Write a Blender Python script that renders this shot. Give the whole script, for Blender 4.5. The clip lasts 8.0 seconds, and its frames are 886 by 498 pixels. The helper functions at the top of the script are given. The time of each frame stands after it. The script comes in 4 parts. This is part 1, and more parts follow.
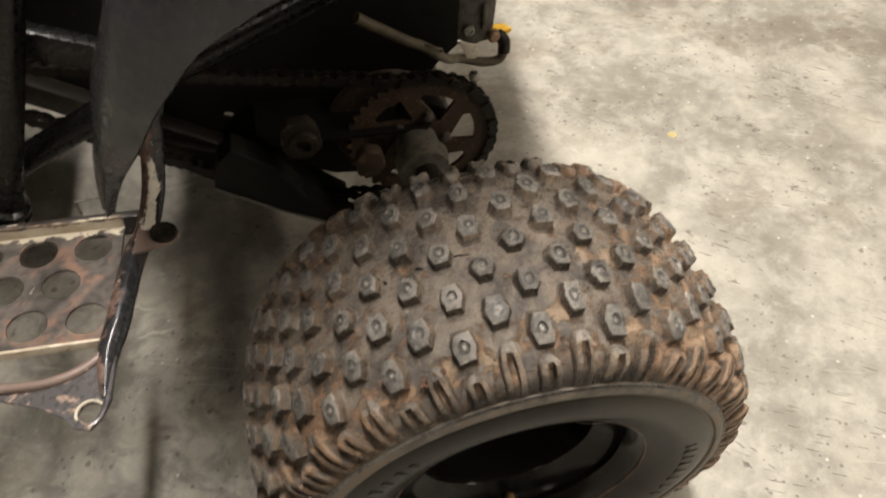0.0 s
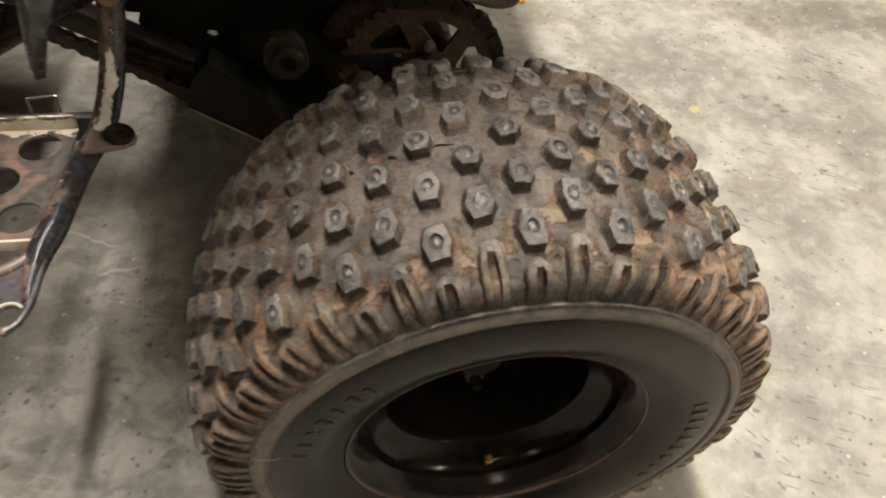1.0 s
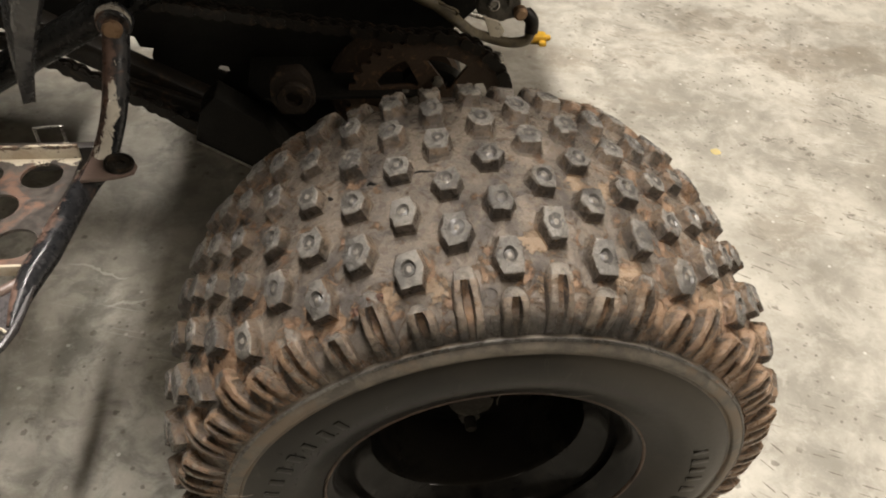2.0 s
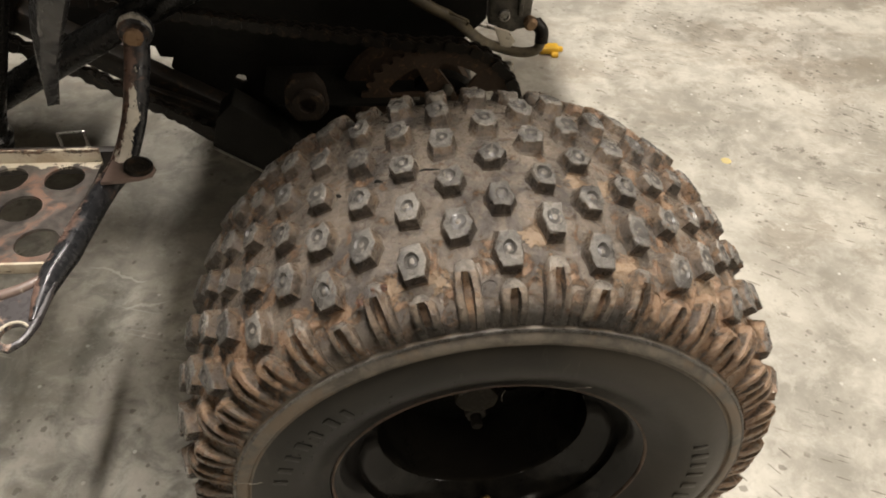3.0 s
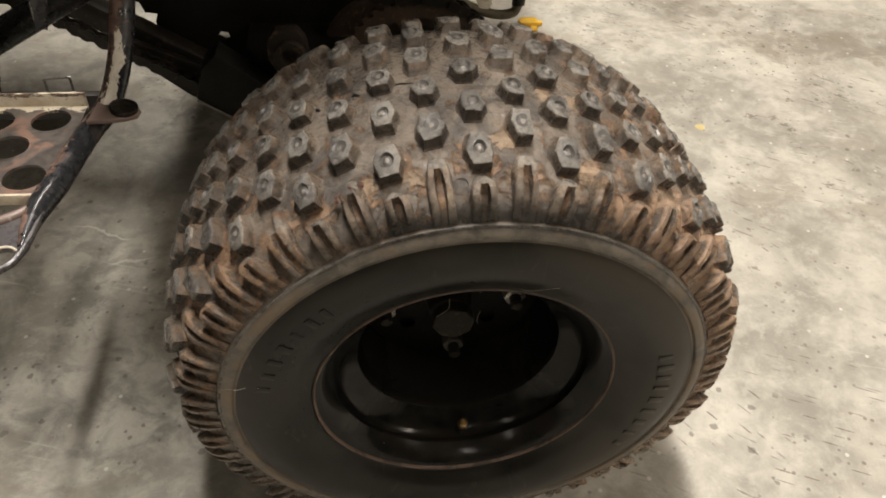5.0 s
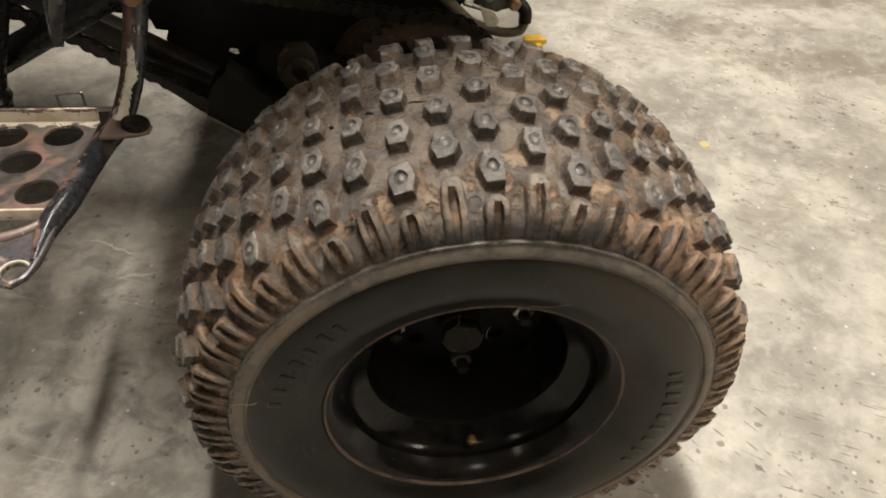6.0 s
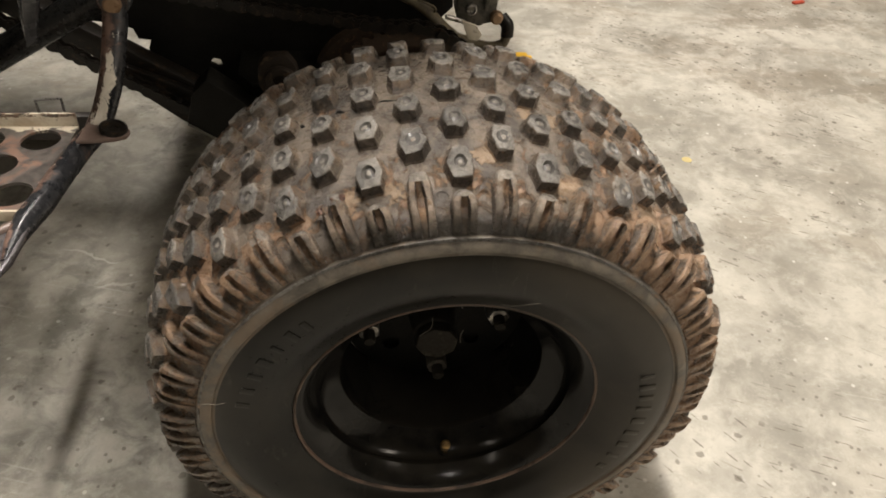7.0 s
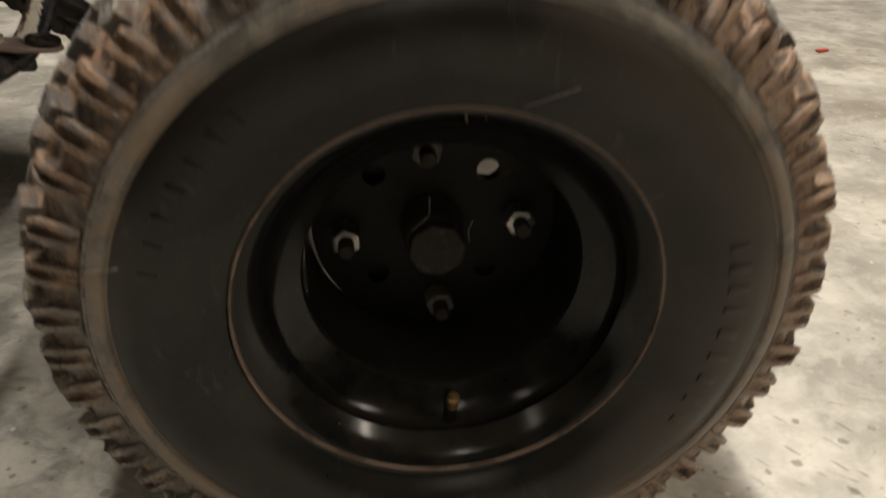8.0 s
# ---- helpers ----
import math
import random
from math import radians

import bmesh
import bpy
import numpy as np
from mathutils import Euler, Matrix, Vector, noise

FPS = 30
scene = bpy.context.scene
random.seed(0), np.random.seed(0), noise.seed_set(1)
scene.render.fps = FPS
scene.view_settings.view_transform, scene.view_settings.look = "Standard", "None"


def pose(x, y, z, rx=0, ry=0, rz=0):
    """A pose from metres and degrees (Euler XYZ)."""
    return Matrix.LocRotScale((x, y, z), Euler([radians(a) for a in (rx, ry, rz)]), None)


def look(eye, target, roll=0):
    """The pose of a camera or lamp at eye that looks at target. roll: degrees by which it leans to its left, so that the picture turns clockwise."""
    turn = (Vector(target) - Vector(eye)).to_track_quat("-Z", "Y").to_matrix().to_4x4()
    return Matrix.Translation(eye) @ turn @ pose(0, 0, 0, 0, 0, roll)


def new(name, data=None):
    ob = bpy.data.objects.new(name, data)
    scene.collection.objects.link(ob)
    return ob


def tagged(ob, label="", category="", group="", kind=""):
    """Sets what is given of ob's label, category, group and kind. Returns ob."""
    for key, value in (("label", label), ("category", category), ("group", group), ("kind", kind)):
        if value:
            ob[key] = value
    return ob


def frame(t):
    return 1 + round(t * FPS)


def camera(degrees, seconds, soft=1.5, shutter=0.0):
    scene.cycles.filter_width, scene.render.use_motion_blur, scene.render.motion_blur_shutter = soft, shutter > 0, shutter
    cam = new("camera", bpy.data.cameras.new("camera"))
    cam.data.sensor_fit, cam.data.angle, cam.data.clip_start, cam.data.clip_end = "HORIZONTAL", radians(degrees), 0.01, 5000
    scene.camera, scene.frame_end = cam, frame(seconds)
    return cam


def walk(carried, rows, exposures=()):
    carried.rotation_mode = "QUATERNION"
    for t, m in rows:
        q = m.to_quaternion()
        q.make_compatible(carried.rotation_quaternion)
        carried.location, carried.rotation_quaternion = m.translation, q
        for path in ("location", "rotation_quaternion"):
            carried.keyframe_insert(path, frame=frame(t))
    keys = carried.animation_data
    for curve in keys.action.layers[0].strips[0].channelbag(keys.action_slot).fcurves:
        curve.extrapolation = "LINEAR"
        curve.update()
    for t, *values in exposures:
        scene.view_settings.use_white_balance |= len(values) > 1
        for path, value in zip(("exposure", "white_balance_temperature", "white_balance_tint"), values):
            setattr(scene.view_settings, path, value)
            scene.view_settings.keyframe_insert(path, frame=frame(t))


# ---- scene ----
cam = camera(60.7, 8.0, soft=1.8, shutter=0.5)
METRES, EYE, TILT, LEAN, TURN = 0.6150, 0.9361, -50.391, -1.792, -11.161
ROWS = [
    (0, 0.0000, 0.0000, 0.0000, 0.000, 0.000, -0.000),
    (0.2, 0.0007, -0.0079, -0.0225, 0.666, -0.688, -0.825),
    (0.5, 0.0006, 0.0176, -0.0903, 0.730, -0.850, -2.040),
    (0.7, 0.0113, 0.0738, -0.1311, 0.443, -0.207, -2.952),
    (1, 0.0418, 0.1562, -0.1385, 0.690, 1.200, -3.850),
    (1.2, 0.0685, 0.1935, -0.1517, 1.114, 2.056, -4.003),
    (1.5, 0.0995, 0.2073, -0.1585, 2.010, 3.150, -4.450),
    (1.7, 0.1005, 0.1990, -0.1529, 2.575, 3.752, -4.732),
    (2.8, 0.1130, 0.1664, -0.1687, 4.592, 5.575, -5.290),
    (3, 0.1208, 0.1632, -0.1732, 4.640, 5.530, -5.350),
    (3.5, 0.1314, 0.1320, -0.2003, 4.620, 5.550, -5.350),
    (4, 0.1376, 0.1307, -0.2490, 4.350, 5.570, -5.250),
    (4.2, 0.1411, 0.1379, -0.2663, 4.138, 5.617, -5.202),
    (5.3, 0.1457, 0.1359, -0.2813, 3.564, 6.020, -4.966),
    (5.5, 0.1424, 0.1327, -0.2795, 3.640, 6.300, -5.000),
    (6, 0.1326, 0.1284, -0.2805, 3.610, 6.910, -5.270),
    (6.5, 0.1495, 0.1281, -0.3003, 3.390, 7.610, -5.490),
    (7, 0.1623, 0.1349, -0.3070, 3.070, 8.760, -5.460),
    (7.3, 0.1659, 0.1598, -0.3119, 3.264, 10.497, -5.267),
    (7.4, 0.1705, 0.2090, -0.3200, 3.485, 12.500, -5.050),
    (7.5, 0.1723, 0.2435, -0.3559, 3.680, 13.850, -5.280),
    (7.6, 0.1806, 0.3252, -0.4122, 4.046, 15.686, -5.603),
    (7.7, 0.1816, 0.3848, -0.4561, 4.238, 17.124, -5.536),
    (7.8, 0.1860, 0.4223, -0.4890, 4.511, 18.085, -5.374),
    (8, 0.1789, 0.4873, -0.5449, 4.600, 19.770, -4.540),
]
walk(cam, [(t, pose(-0.1468, -0.3660, EYE, TILT, LEAN, TURN) @ pose(METRES * x, METRES * y, METRES * z, 90 + pitch, roll, yaw)) for t, x, y, z, yaw, pitch, roll in ROWS])


# ---- world, lamps, exposure ----
scene.view_settings.exposure = 0.0
world = bpy.data.worlds.new("world")
scene.world = world
world.use_nodes = True
world.node_tree.nodes["Background"].inputs[0].default_value = (0.9, 0.85, 0.75, 1)
world.node_tree.nodes["Background"].inputs[1].default_value = 0.03


def area_lamp(name, place, target, sx, sy, power, colour):
    data = bpy.data.lights.new(name, "AREA")
    data.shape, data.size, data.size_y = "RECTANGLE", sx, sy
    data.energy, data.color = power, colour
    ob = new(name, data)
    ob.matrix_world = look(place, target)
    return ob


WARM, PALE = (1.0, 0.885, 0.755), (1.0, 0.926, 0.85)
area_lamp("ceiling_tube_lamp", (-0.06, 0.78, 2.8), (-0.06, 0.78, 0), 0.14, 2.4, 146, PALE)
area_lamp("ceiling_tube_lamp", (0.1, -3.6, 2.8), (0.1, -3.6, 0), 0.14, 1.0, 12, PALE)
area_lamp("ceiling_tube_lamp", (3.1, -0.8, 2.8), (3.1, -0.8, 0), 0.3, 3.0, 112, WARM)
area_lamp("ceiling_tube_lamp", (-2.3, -2.4, 2.8), (-2.3, -2.4, 0), 0.3, 2.4, 13, WARM)


# ---- materials ----
class Nodes:
    """A small helper to lay out a material's nodes."""

    def __init__(self, name, rough=0.6, metal=0.0, specular=0.5):
        self.mat = bpy.data.materials.new(name)
        self.mat.use_nodes = True
        self.tree = self.mat.node_tree
        self.out = self.tree.nodes["Principled BSDF"]
        self.out.inputs["Roughness"].default_value = rough
        self.out.inputs["Metallic"].default_value = metal
        self.out.inputs["Specular IOR Level"].default_value = specular
        self.where = self.tree.nodes.new("ShaderNodeNewGeometry").outputs["Position"]

    def put(self, socket, value):
        if isinstance(value, bpy.types.NodeSocket):
            self.tree.links.new(value, socket)
        elif isinstance(value, (tuple, list)):
            socket.default_value = (*value, 1) if len(value) == 3 and socket.type == "RGBA" else value
        else:
            socket.default_value = value

    def stretched(self, scale, turn=(0, 0, 0)):
        n = self.tree.nodes.new("ShaderNodeMapping")
        n.vector_type = "TEXTURE"
        n.inputs["Scale"].default_value = tuple(1 / v for v in scale)
        n.inputs["Rotation"].default_value = turn
        self.put(n.inputs["Vector"], self.where)
        return n.outputs[0]

    def noise(self, scale, detail=4, rough=0.55, vector=None, warp=0.0):
        n = self.tree.nodes.new("ShaderNodeTexNoise")
        n.inputs["Scale"].default_value = scale
        n.inputs["Detail"].default_value = detail
        n.inputs["Roughness"].default_value = rough
        n.inputs["Distortion"].default_value = warp
        self.put(n.inputs["Vector"], vector or self.where)
        return n.outputs["Fac"]

    def cells(self, scale, vector=None):
        n = self.tree.nodes.new("ShaderNodeTexVoronoi")
        n.voronoi_dimensions = "2D"
        n.inputs["Scale"].default_value = scale
        self.put(n.inputs["Vector"], vector or self.where)
        return n.outputs["Distance"]

    def span(self, value, a, b, lo=0.0, hi=1.0):
        n = self.tree.nodes.new("ShaderNodeMapRange")
        n.interpolation_type = "SMOOTHSTEP"
        for key, v in (("From Min", a), ("From Max", b), ("To Min", lo), ("To Max", hi)):
            n.inputs[key].default_value = v
        self.put(n.inputs["Value"], value)
        return n.outputs[0]

    def sums(self, op, a, b):
        n = self.tree.nodes.new("ShaderNodeMath")
        n.operation = op
        self.put(n.inputs[0], a)
        self.put(n.inputs[1], b)
        return n.outputs[0]

    def mix(self, fac, a, b):
        n = self.tree.nodes.new("ShaderNodeMix")
        n.data_type = "RGBA"
        self.put(n.inputs["Factor"], fac)
        self.put(n.inputs["A"], a)
        self.put(n.inputs["B"], b)
        return n.outputs["Result"]

    def axis(self, i):
        n = self.tree.nodes.new("ShaderNodeSeparateXYZ")
        self.put(n.inputs[0], self.where)
        return n.outputs[i]

    def facing(self, i):
        """One part of the surface's own normal."""
        n = self.tree.nodes.new("ShaderNodeSeparateXYZ")
        self.put(n.inputs[0], self.tree.nodes.new("ShaderNodeNewGeometry").outputs["Normal"])
        return n.outputs[i]

    def radius(self, cx, cz):
        """Distance from the wheel's axis."""
        x, z = self.sums("SUBTRACT", self.axis(0), cx), self.sums("SUBTRACT", self.axis(2), cz)
        return self.sums("SQRT", self.sums("ADD", self.sums("MULTIPLY", x, x), self.sums("MULTIPLY", z, z)), 0.0)

    def chance(self):
        return self.tree.nodes.new("ShaderNodeObjectInfo").outputs["Random"]

    def colour(self, value):
        self.put(self.out.inputs["Base Color"], value)
        return self

    def gloss(self, value):
        self.put(self.out.inputs["Roughness"], value)
        return self

    def bump(self, height, strength=0.3, depth=0.001):
        n = self.tree.nodes.new("ShaderNodeBump")
        n.inputs["Strength"].default_value = strength
        n.inputs["Distance"].default_value = depth
        self.put(n.inputs["Height"], height)
        self.put(self.out.inputs["Normal"], n.outputs[0])
        return self


PITS = ((0.612, 0.618, 0.012), (0.650, 0.612, 0.009), (0.664, 0.591, 0.007), (0.668, 0.575, 0.006), (0.560, 0.604, 0.006), (0.669, 0.422, 0.009), (0.735, 0.46, 0.006), (0.53, 0.70, 0.006), (0.705, 0.667, 0.007), (0.39, 0.30, 0.004), (0.47, 0.245, 0.006))
BLOTS = ((0.86, 0.86, 0.16, 0.06), (1.05, 0.82, 0.14, 0.05), (0.66, 1.02, 0.10, 0.04), (0.95, 1.15, 0.22, 0.05), (0.56, 0.40, 0.05, 0.05), (0.70, 0.36, 0.06, 0.04), (-0.50, -0.02, 0.06, 0.05), (-0.36, -0.08, 0.05, 0.05), (-0.27, 0.09, 0.05, 0.07), (-0.62, 0.10, 0.07, 0.04))

SCRAPES = ((-0.457, 0.364, -0.34, 0.054), (-0.407, 0.306, 0.28, 0.032))  # middle, direction, half length


def concrete():
    """Old power-floated concrete: soft grey and cream clouds, brown stains, dark mottles, nicks, pits and pale grit."""
    n = Nodes("worn_concrete", 0.5)
    big = n.noise(1.4, 4, 0.55)
    mid = n.noise(5.2, 6, 0.62, warp=0.4)
    crust = n.noise(15, 7, 0.66, warp=0.5)
    fine = n.noise(85, 6, 0.7)
    x, y = n.axis(0), n.axis(1)
    side = n.span(x, -0.12, 0.3)
    c = n.mix(n.span(mid, 0.36, 0.63), (0.285, 0.269, 0.229), (0.485, 0.459, 0.394))
    c = n.mix(n.span(big, 0.47, 0.66, 0, 0.45), c, (0.29, 0.266, 0.22))
    smear = n.noise(1, 6, 0.66, n.stretched((3.2, 9, 1), (0, 0, -0.12)), warp=0.5)
    c = n.mix(n.sums("MULTIPLY", n.span(smear, 0.46, 0.64, 0, 0.6), n.span(y, 0.25, 0.9, 0.15, 1)), c, (0.275, 0.235, 0.18))
    c = n.mix(n.span(crust, 0.45, 0.66, 0, 0.55), c, (0.54, 0.515, 0.45))
    for bx, by, rx, ry in BLOTS:
        u, v = n.sums("DIVIDE", n.sums("SUBTRACT", x, bx), rx), n.sums("DIVIDE", n.sums("SUBTRACT", y, by), ry)
        d = n.sums("SQRT", n.sums("ADD", n.sums("MULTIPLY", u, u), n.sums("MULTIPLY", v, v)), 0.0)
        d = n.sums("ADD", d, n.span(n.noise(14, 7, 0.7, warp=0.6), 0.3, 0.7, -0.8, 0.8))
        c = n.mix(n.span(d, 0.4, 1.3, 0.55, 0), c, (0.225, 0.195, 0.15))
    mottle = n.sums("MULTIPLY", n.span(n.noise(3.1, 4), 0.34, 0.54), n.span(n.noise(19, 6, 0.62, warp=0.5), 0.42, 0.64, 0, 0.85))
    # real mottles, deepened on the left to stand for shade
    mottle = n.sums("MULTIPLY", mottle, n.span(side, 0, 1, 1, 0.42))
    c = n.mix(mottle, c, (0.185, 0.177, 0.15))
    c = n.mix(n.span(n.noise(21, 9, 0.78, warp=0.3), 0.5, 0.62, 0, 0.3), c, (0.24, 0.222, 0.178))
    c = n.mix(n.span(n.noise(33, 8, 0.78, warp=0.2), 0.52, 0.64, 0, 0.3), c, (0.56, 0.535, 0.475))
    c = n.mix(n.span(fine, 0.52, 0.7, 0, 0.2), c, (0.23, 0.215, 0.175))
    c = n.mix(n.span(n.noise(190, 4, 0.65), 0.6, 0.74, 0, 0.3), c, (0.62, 0.59, 0.51))
    for scale, turn, place in (((4.6, 70, 1), -0.62, 2.3), ((6.5, 96, 1), -0.42, 3.4), ((9, 80, 1), -0.95, 4.6)):
        dash = n.sums("ADD", n.cells(1, n.stretched(scale, (0, 0, turn))), n.span(n.noise(40, 3), 0.3, 0.7, -0.03, 0.05))
        nicks = n.sums("MULTIPLY", n.sums("MULTIPLY", n.span(n.noise(place, 4), 0.52, 0.59), n.span(x, 0.05, 0.35, 0.12, 1)), n.span(dash, 0.06, 0.085, 1, 0))
        c = n.mix(n.sums("MULTIPLY", nicks, 0.85), c, (0.13, 0.117, 0.09))
    ragged = n.span(n.noise(90, 3, 0.6), 0.3, 0.7, -0.03, 0.04)
    pits = n.sums("MULTIPLY", n.span(n.noise(4.5, 5), 0.48, 0.56), n.span(n.sums("ADD", n.cells(17), ragged), 0.05, 0.085, 1, 0))
    small = n.sums("MULTIPLY", n.span(n.noise(7, 4), 0.5, 0.58), n.span(n.sums("ADD", n.cells(41), ragged), 0.07, 0.11, 1, 0))
    holes = n.sums("MAXIMUM", pits, small)
    for px, py, r in PITS:
        u, v = n.sums("SUBTRACT", x, px), n.sums("MULTIPLY", n.sums("SUBTRACT", y, py), 1.5)
        d = n.sums("SQRT", n.sums("ADD", n.sums("MULTIPLY", u, u), n.sums("MULTIPLY", v, v)), 0.0)
        d = n.sums("ADD", d, n.span(n.noise(130, 4, 0.7), 0.3, 0.7, -0.008, 0.008))
        holes = n.sums("MAXIMUM", holes, n.span(d, r * 0.6, r, 1, 0))
    c = n.mix(n.sums("MULTIPLY", holes, 0.66), c, (0.13, 0.116, 0.09))
    scratch = n.sums("MULTIPLY", n.span(n.noise(2.7, 4), 0.53, 0.6), n.span(n.cells(1, n.stretched((2.6, 60, 1), (0, 0, -0.28))), 0.04, 0.1, 1, 0))
    c = n.mix(n.sums("MULTIPLY", scratch, 0.32), c, (0.6, 0.58, 0.51))
    for sx, sy, turn, half in SCRAPES:
        u, v = n.sums("SUBTRACT", x, sx), n.sums("SUBTRACT", y, sy)
        along = n.sums("ADD", n.sums("MULTIPLY", u, math.cos(turn)), n.sums("MULTIPLY", v, math.sin(turn)))
        across = n.sums("SUBTRACT", n.sums("MULTIPLY", v, math.cos(turn)), n.sums("MULTIPLY", u, math.sin(turn)))
        across = n.sums("ADD", across, n.span(n.noise(22, 4), 0.3, 0.7, -0.006, 0.006))
        line = n.sums("MULTIPLY", n.span(n.sums("ABSOLUTE", across, 0.0), 0.0006, 0.003, 0.55, 0), n.span(n.sums("ABSOLUTE", along, 0.0), half * 0.6, half, 1, 0))
        c = n.mix(line, c, (0.62, 0.6, 0.53))
    flecks = n.sums("MULTIPLY", n.span(n.noise(6, 3), 0.5, 0.56), n.span(n.cells(13), 0.022, 0.04, 1, 0))
    c = n.mix(n.sums("MULTIPLY", flecks, 0.5), c, (0.78, 0.76, 0.7))
    n.colour(c).gloss(n.span(mid, 0.3, 0.7, 0.34, 0.6))
    return n.bump(n.sums("SUBTRACT", n.sums("ADD", n.sums("MULTIPLY", fine, 0.5), crust), holes), 0.25, 0.002).mat


DABS = ((0.0198, -0.0616, 0.4686, 0.009), (-0.0446, -0.0895, 0.4575, 0.007), (0.0746, -0.0133, 0.4621, 0.009), (0.0772, -0.0812, 0.4502, 0.011), (0.0257, -0.0901, 0.4587, 0.008), (-0.0751, -0.0895, 0.4497, 0.008), (0.0538, -0.0107, 0.4682, 0.008), (0.1409, -0.0691, 0.4187, 0.012))


def tyre_rubber(name, base, dusty, clay_at=0.6, thick=0.06, flank=0.06, dabs=False, lit_clay=0.0):
    """Old rubber with grey dust and crusts of dried orange clay, thicker on the shoulder and towards the rear."""
    n = Nodes(name, 0.6, specular=0.5)
    fine = n.noise(420, 5, 0.7)
    mid = n.noise(150, 6, 0.72, warp=0.3)
    c = n.mix(n.span(n.noise(24, 8, 0.72, warp=0.5), 0.36, 0.62), base, dusty)
    c = n.mix(n.span(n.noise(52, 6, 0.7, warp=0.4), 0.5, 0.62, 0, 0.6), c, tuple(v * 0.6 for v in base))
    c = n.mix(n.span(mid, 0.52, 0.68, 0, 0.35), c, tuple(v * 0.45 for v in base))
    shoulder = n.span(n.axis(1), -0.045, -0.095, 0.0, thick)
    far = n.span(n.sums("ABSOLUTE", n.sums("SUBTRACT", n.axis(0), 0.0), 0.0), 0.05, 0.17, 0.0, flank)
    rear = n.span(n.axis(0), 0.0, 0.12, 0.0, flank * 0.8)
    upper = n.sums("MAXIMUM", n.span(n.axis(2), 0.2, 0.34, 0.1, 1), n.span(n.axis(0), -0.04, 0.06))
    far = n.sums("MULTIPLY", n.sums("ADD", far, rear), upper)
    clay = n.sums("ADD", n.sums("ADD", n.noise(58, 8, 0.74, warp=0.5), shoulder), far)
    crust = n.span(clay, clay_at, clay_at + 0.07, 0, 0.85)
    c = n.mix(crust, c, n.mix(n.span(n.noise(90, 5, 0.7), 0.35, 0.65), (0.21, 0.122, 0.072), (0.33, 0.215, 0.132)))
    c = n.mix(n.span(n.noise(36, 6, 0.66, warp=0.6), 0.56, 0.66, 0, 0.45), c, (0.225, 0.19, 0.148))
    c = n.mix(n.span(n.noise(120, 6, 0.7), 0.6, 0.7, 0, 0.5), c, (0.28, 0.24, 0.185))
    if lit_clay:
        # clay on up-facing faces, painted paler to carry the overhead light
        lying = n.sums("ADD", n.facing(2), n.span(n.noise(110, 5, 0.7), 0.3, 0.7, -0.25, 0.25))
        c = n.mix(n.span(lying, 0.3, 0.8, 0, lit_clay), c, n.mix(n.span(n.noise(60, 5, 0.7), 0.4, 0.6), (0.14, 0.11, 0.082), (0.3, 0.205, 0.128)))
    relief = n.sums("MULTIPLY", crust, 1.2)
    if dabs:
        for x, y, z, size in DABS:
            away = n.tree.nodes.new("ShaderNodeVectorMath")
            away.operation = "DISTANCE"
            n.put(away.inputs[0], n.where)
            away.inputs[1].default_value = (x, y, z)
            ragged = n.sums("ADD", away.outputs["Value"], n.span(n.noise(170, 4, 0.65), 0.3, 0.7, -0.005, 0.005))
            dab = n.span(ragged, size * 0.8, size * 1.1, 0.85, 0)
            c = n.mix(dab, c, (0.36, 0.262, 0.175))
            relief = n.sums("ADD", relief, dab)
    c = n.mix(n.span(fine, 0.32, 0.52, 0.22, 0), c, (0.022, 0.02, 0.017))
    # dark bare rubber near the band, deepened about the middle in place of shade
    bare = n.sums("ADD", n.radius(-0.003, 0.2437), n.span(n.noise(40, 5), 0.3, 0.7, -0.006, 0.006))
    rubbed = n.sums("MULTIPLY", n.span(bare, 0.213, 0.2, 0, 0.88), n.span(n.sums("ABSOLUTE", n.axis(0), 0.0), 0.05, 0.13, 1, 0.1))
    c = n.mix(rubbed, c, (0.03, 0.027, 0.022))
    n.colour(c).gloss(n.span(mid, 0.35, 0.65, 0.18, 0.48))
    return n.bump(n.sums("ADD", n.sums("ADD", n.sums("MULTIPLY", fine, 0.4), n.sums("MULTIPLY", mid, 1.8)), relief), 0.75, 0.0016).mat


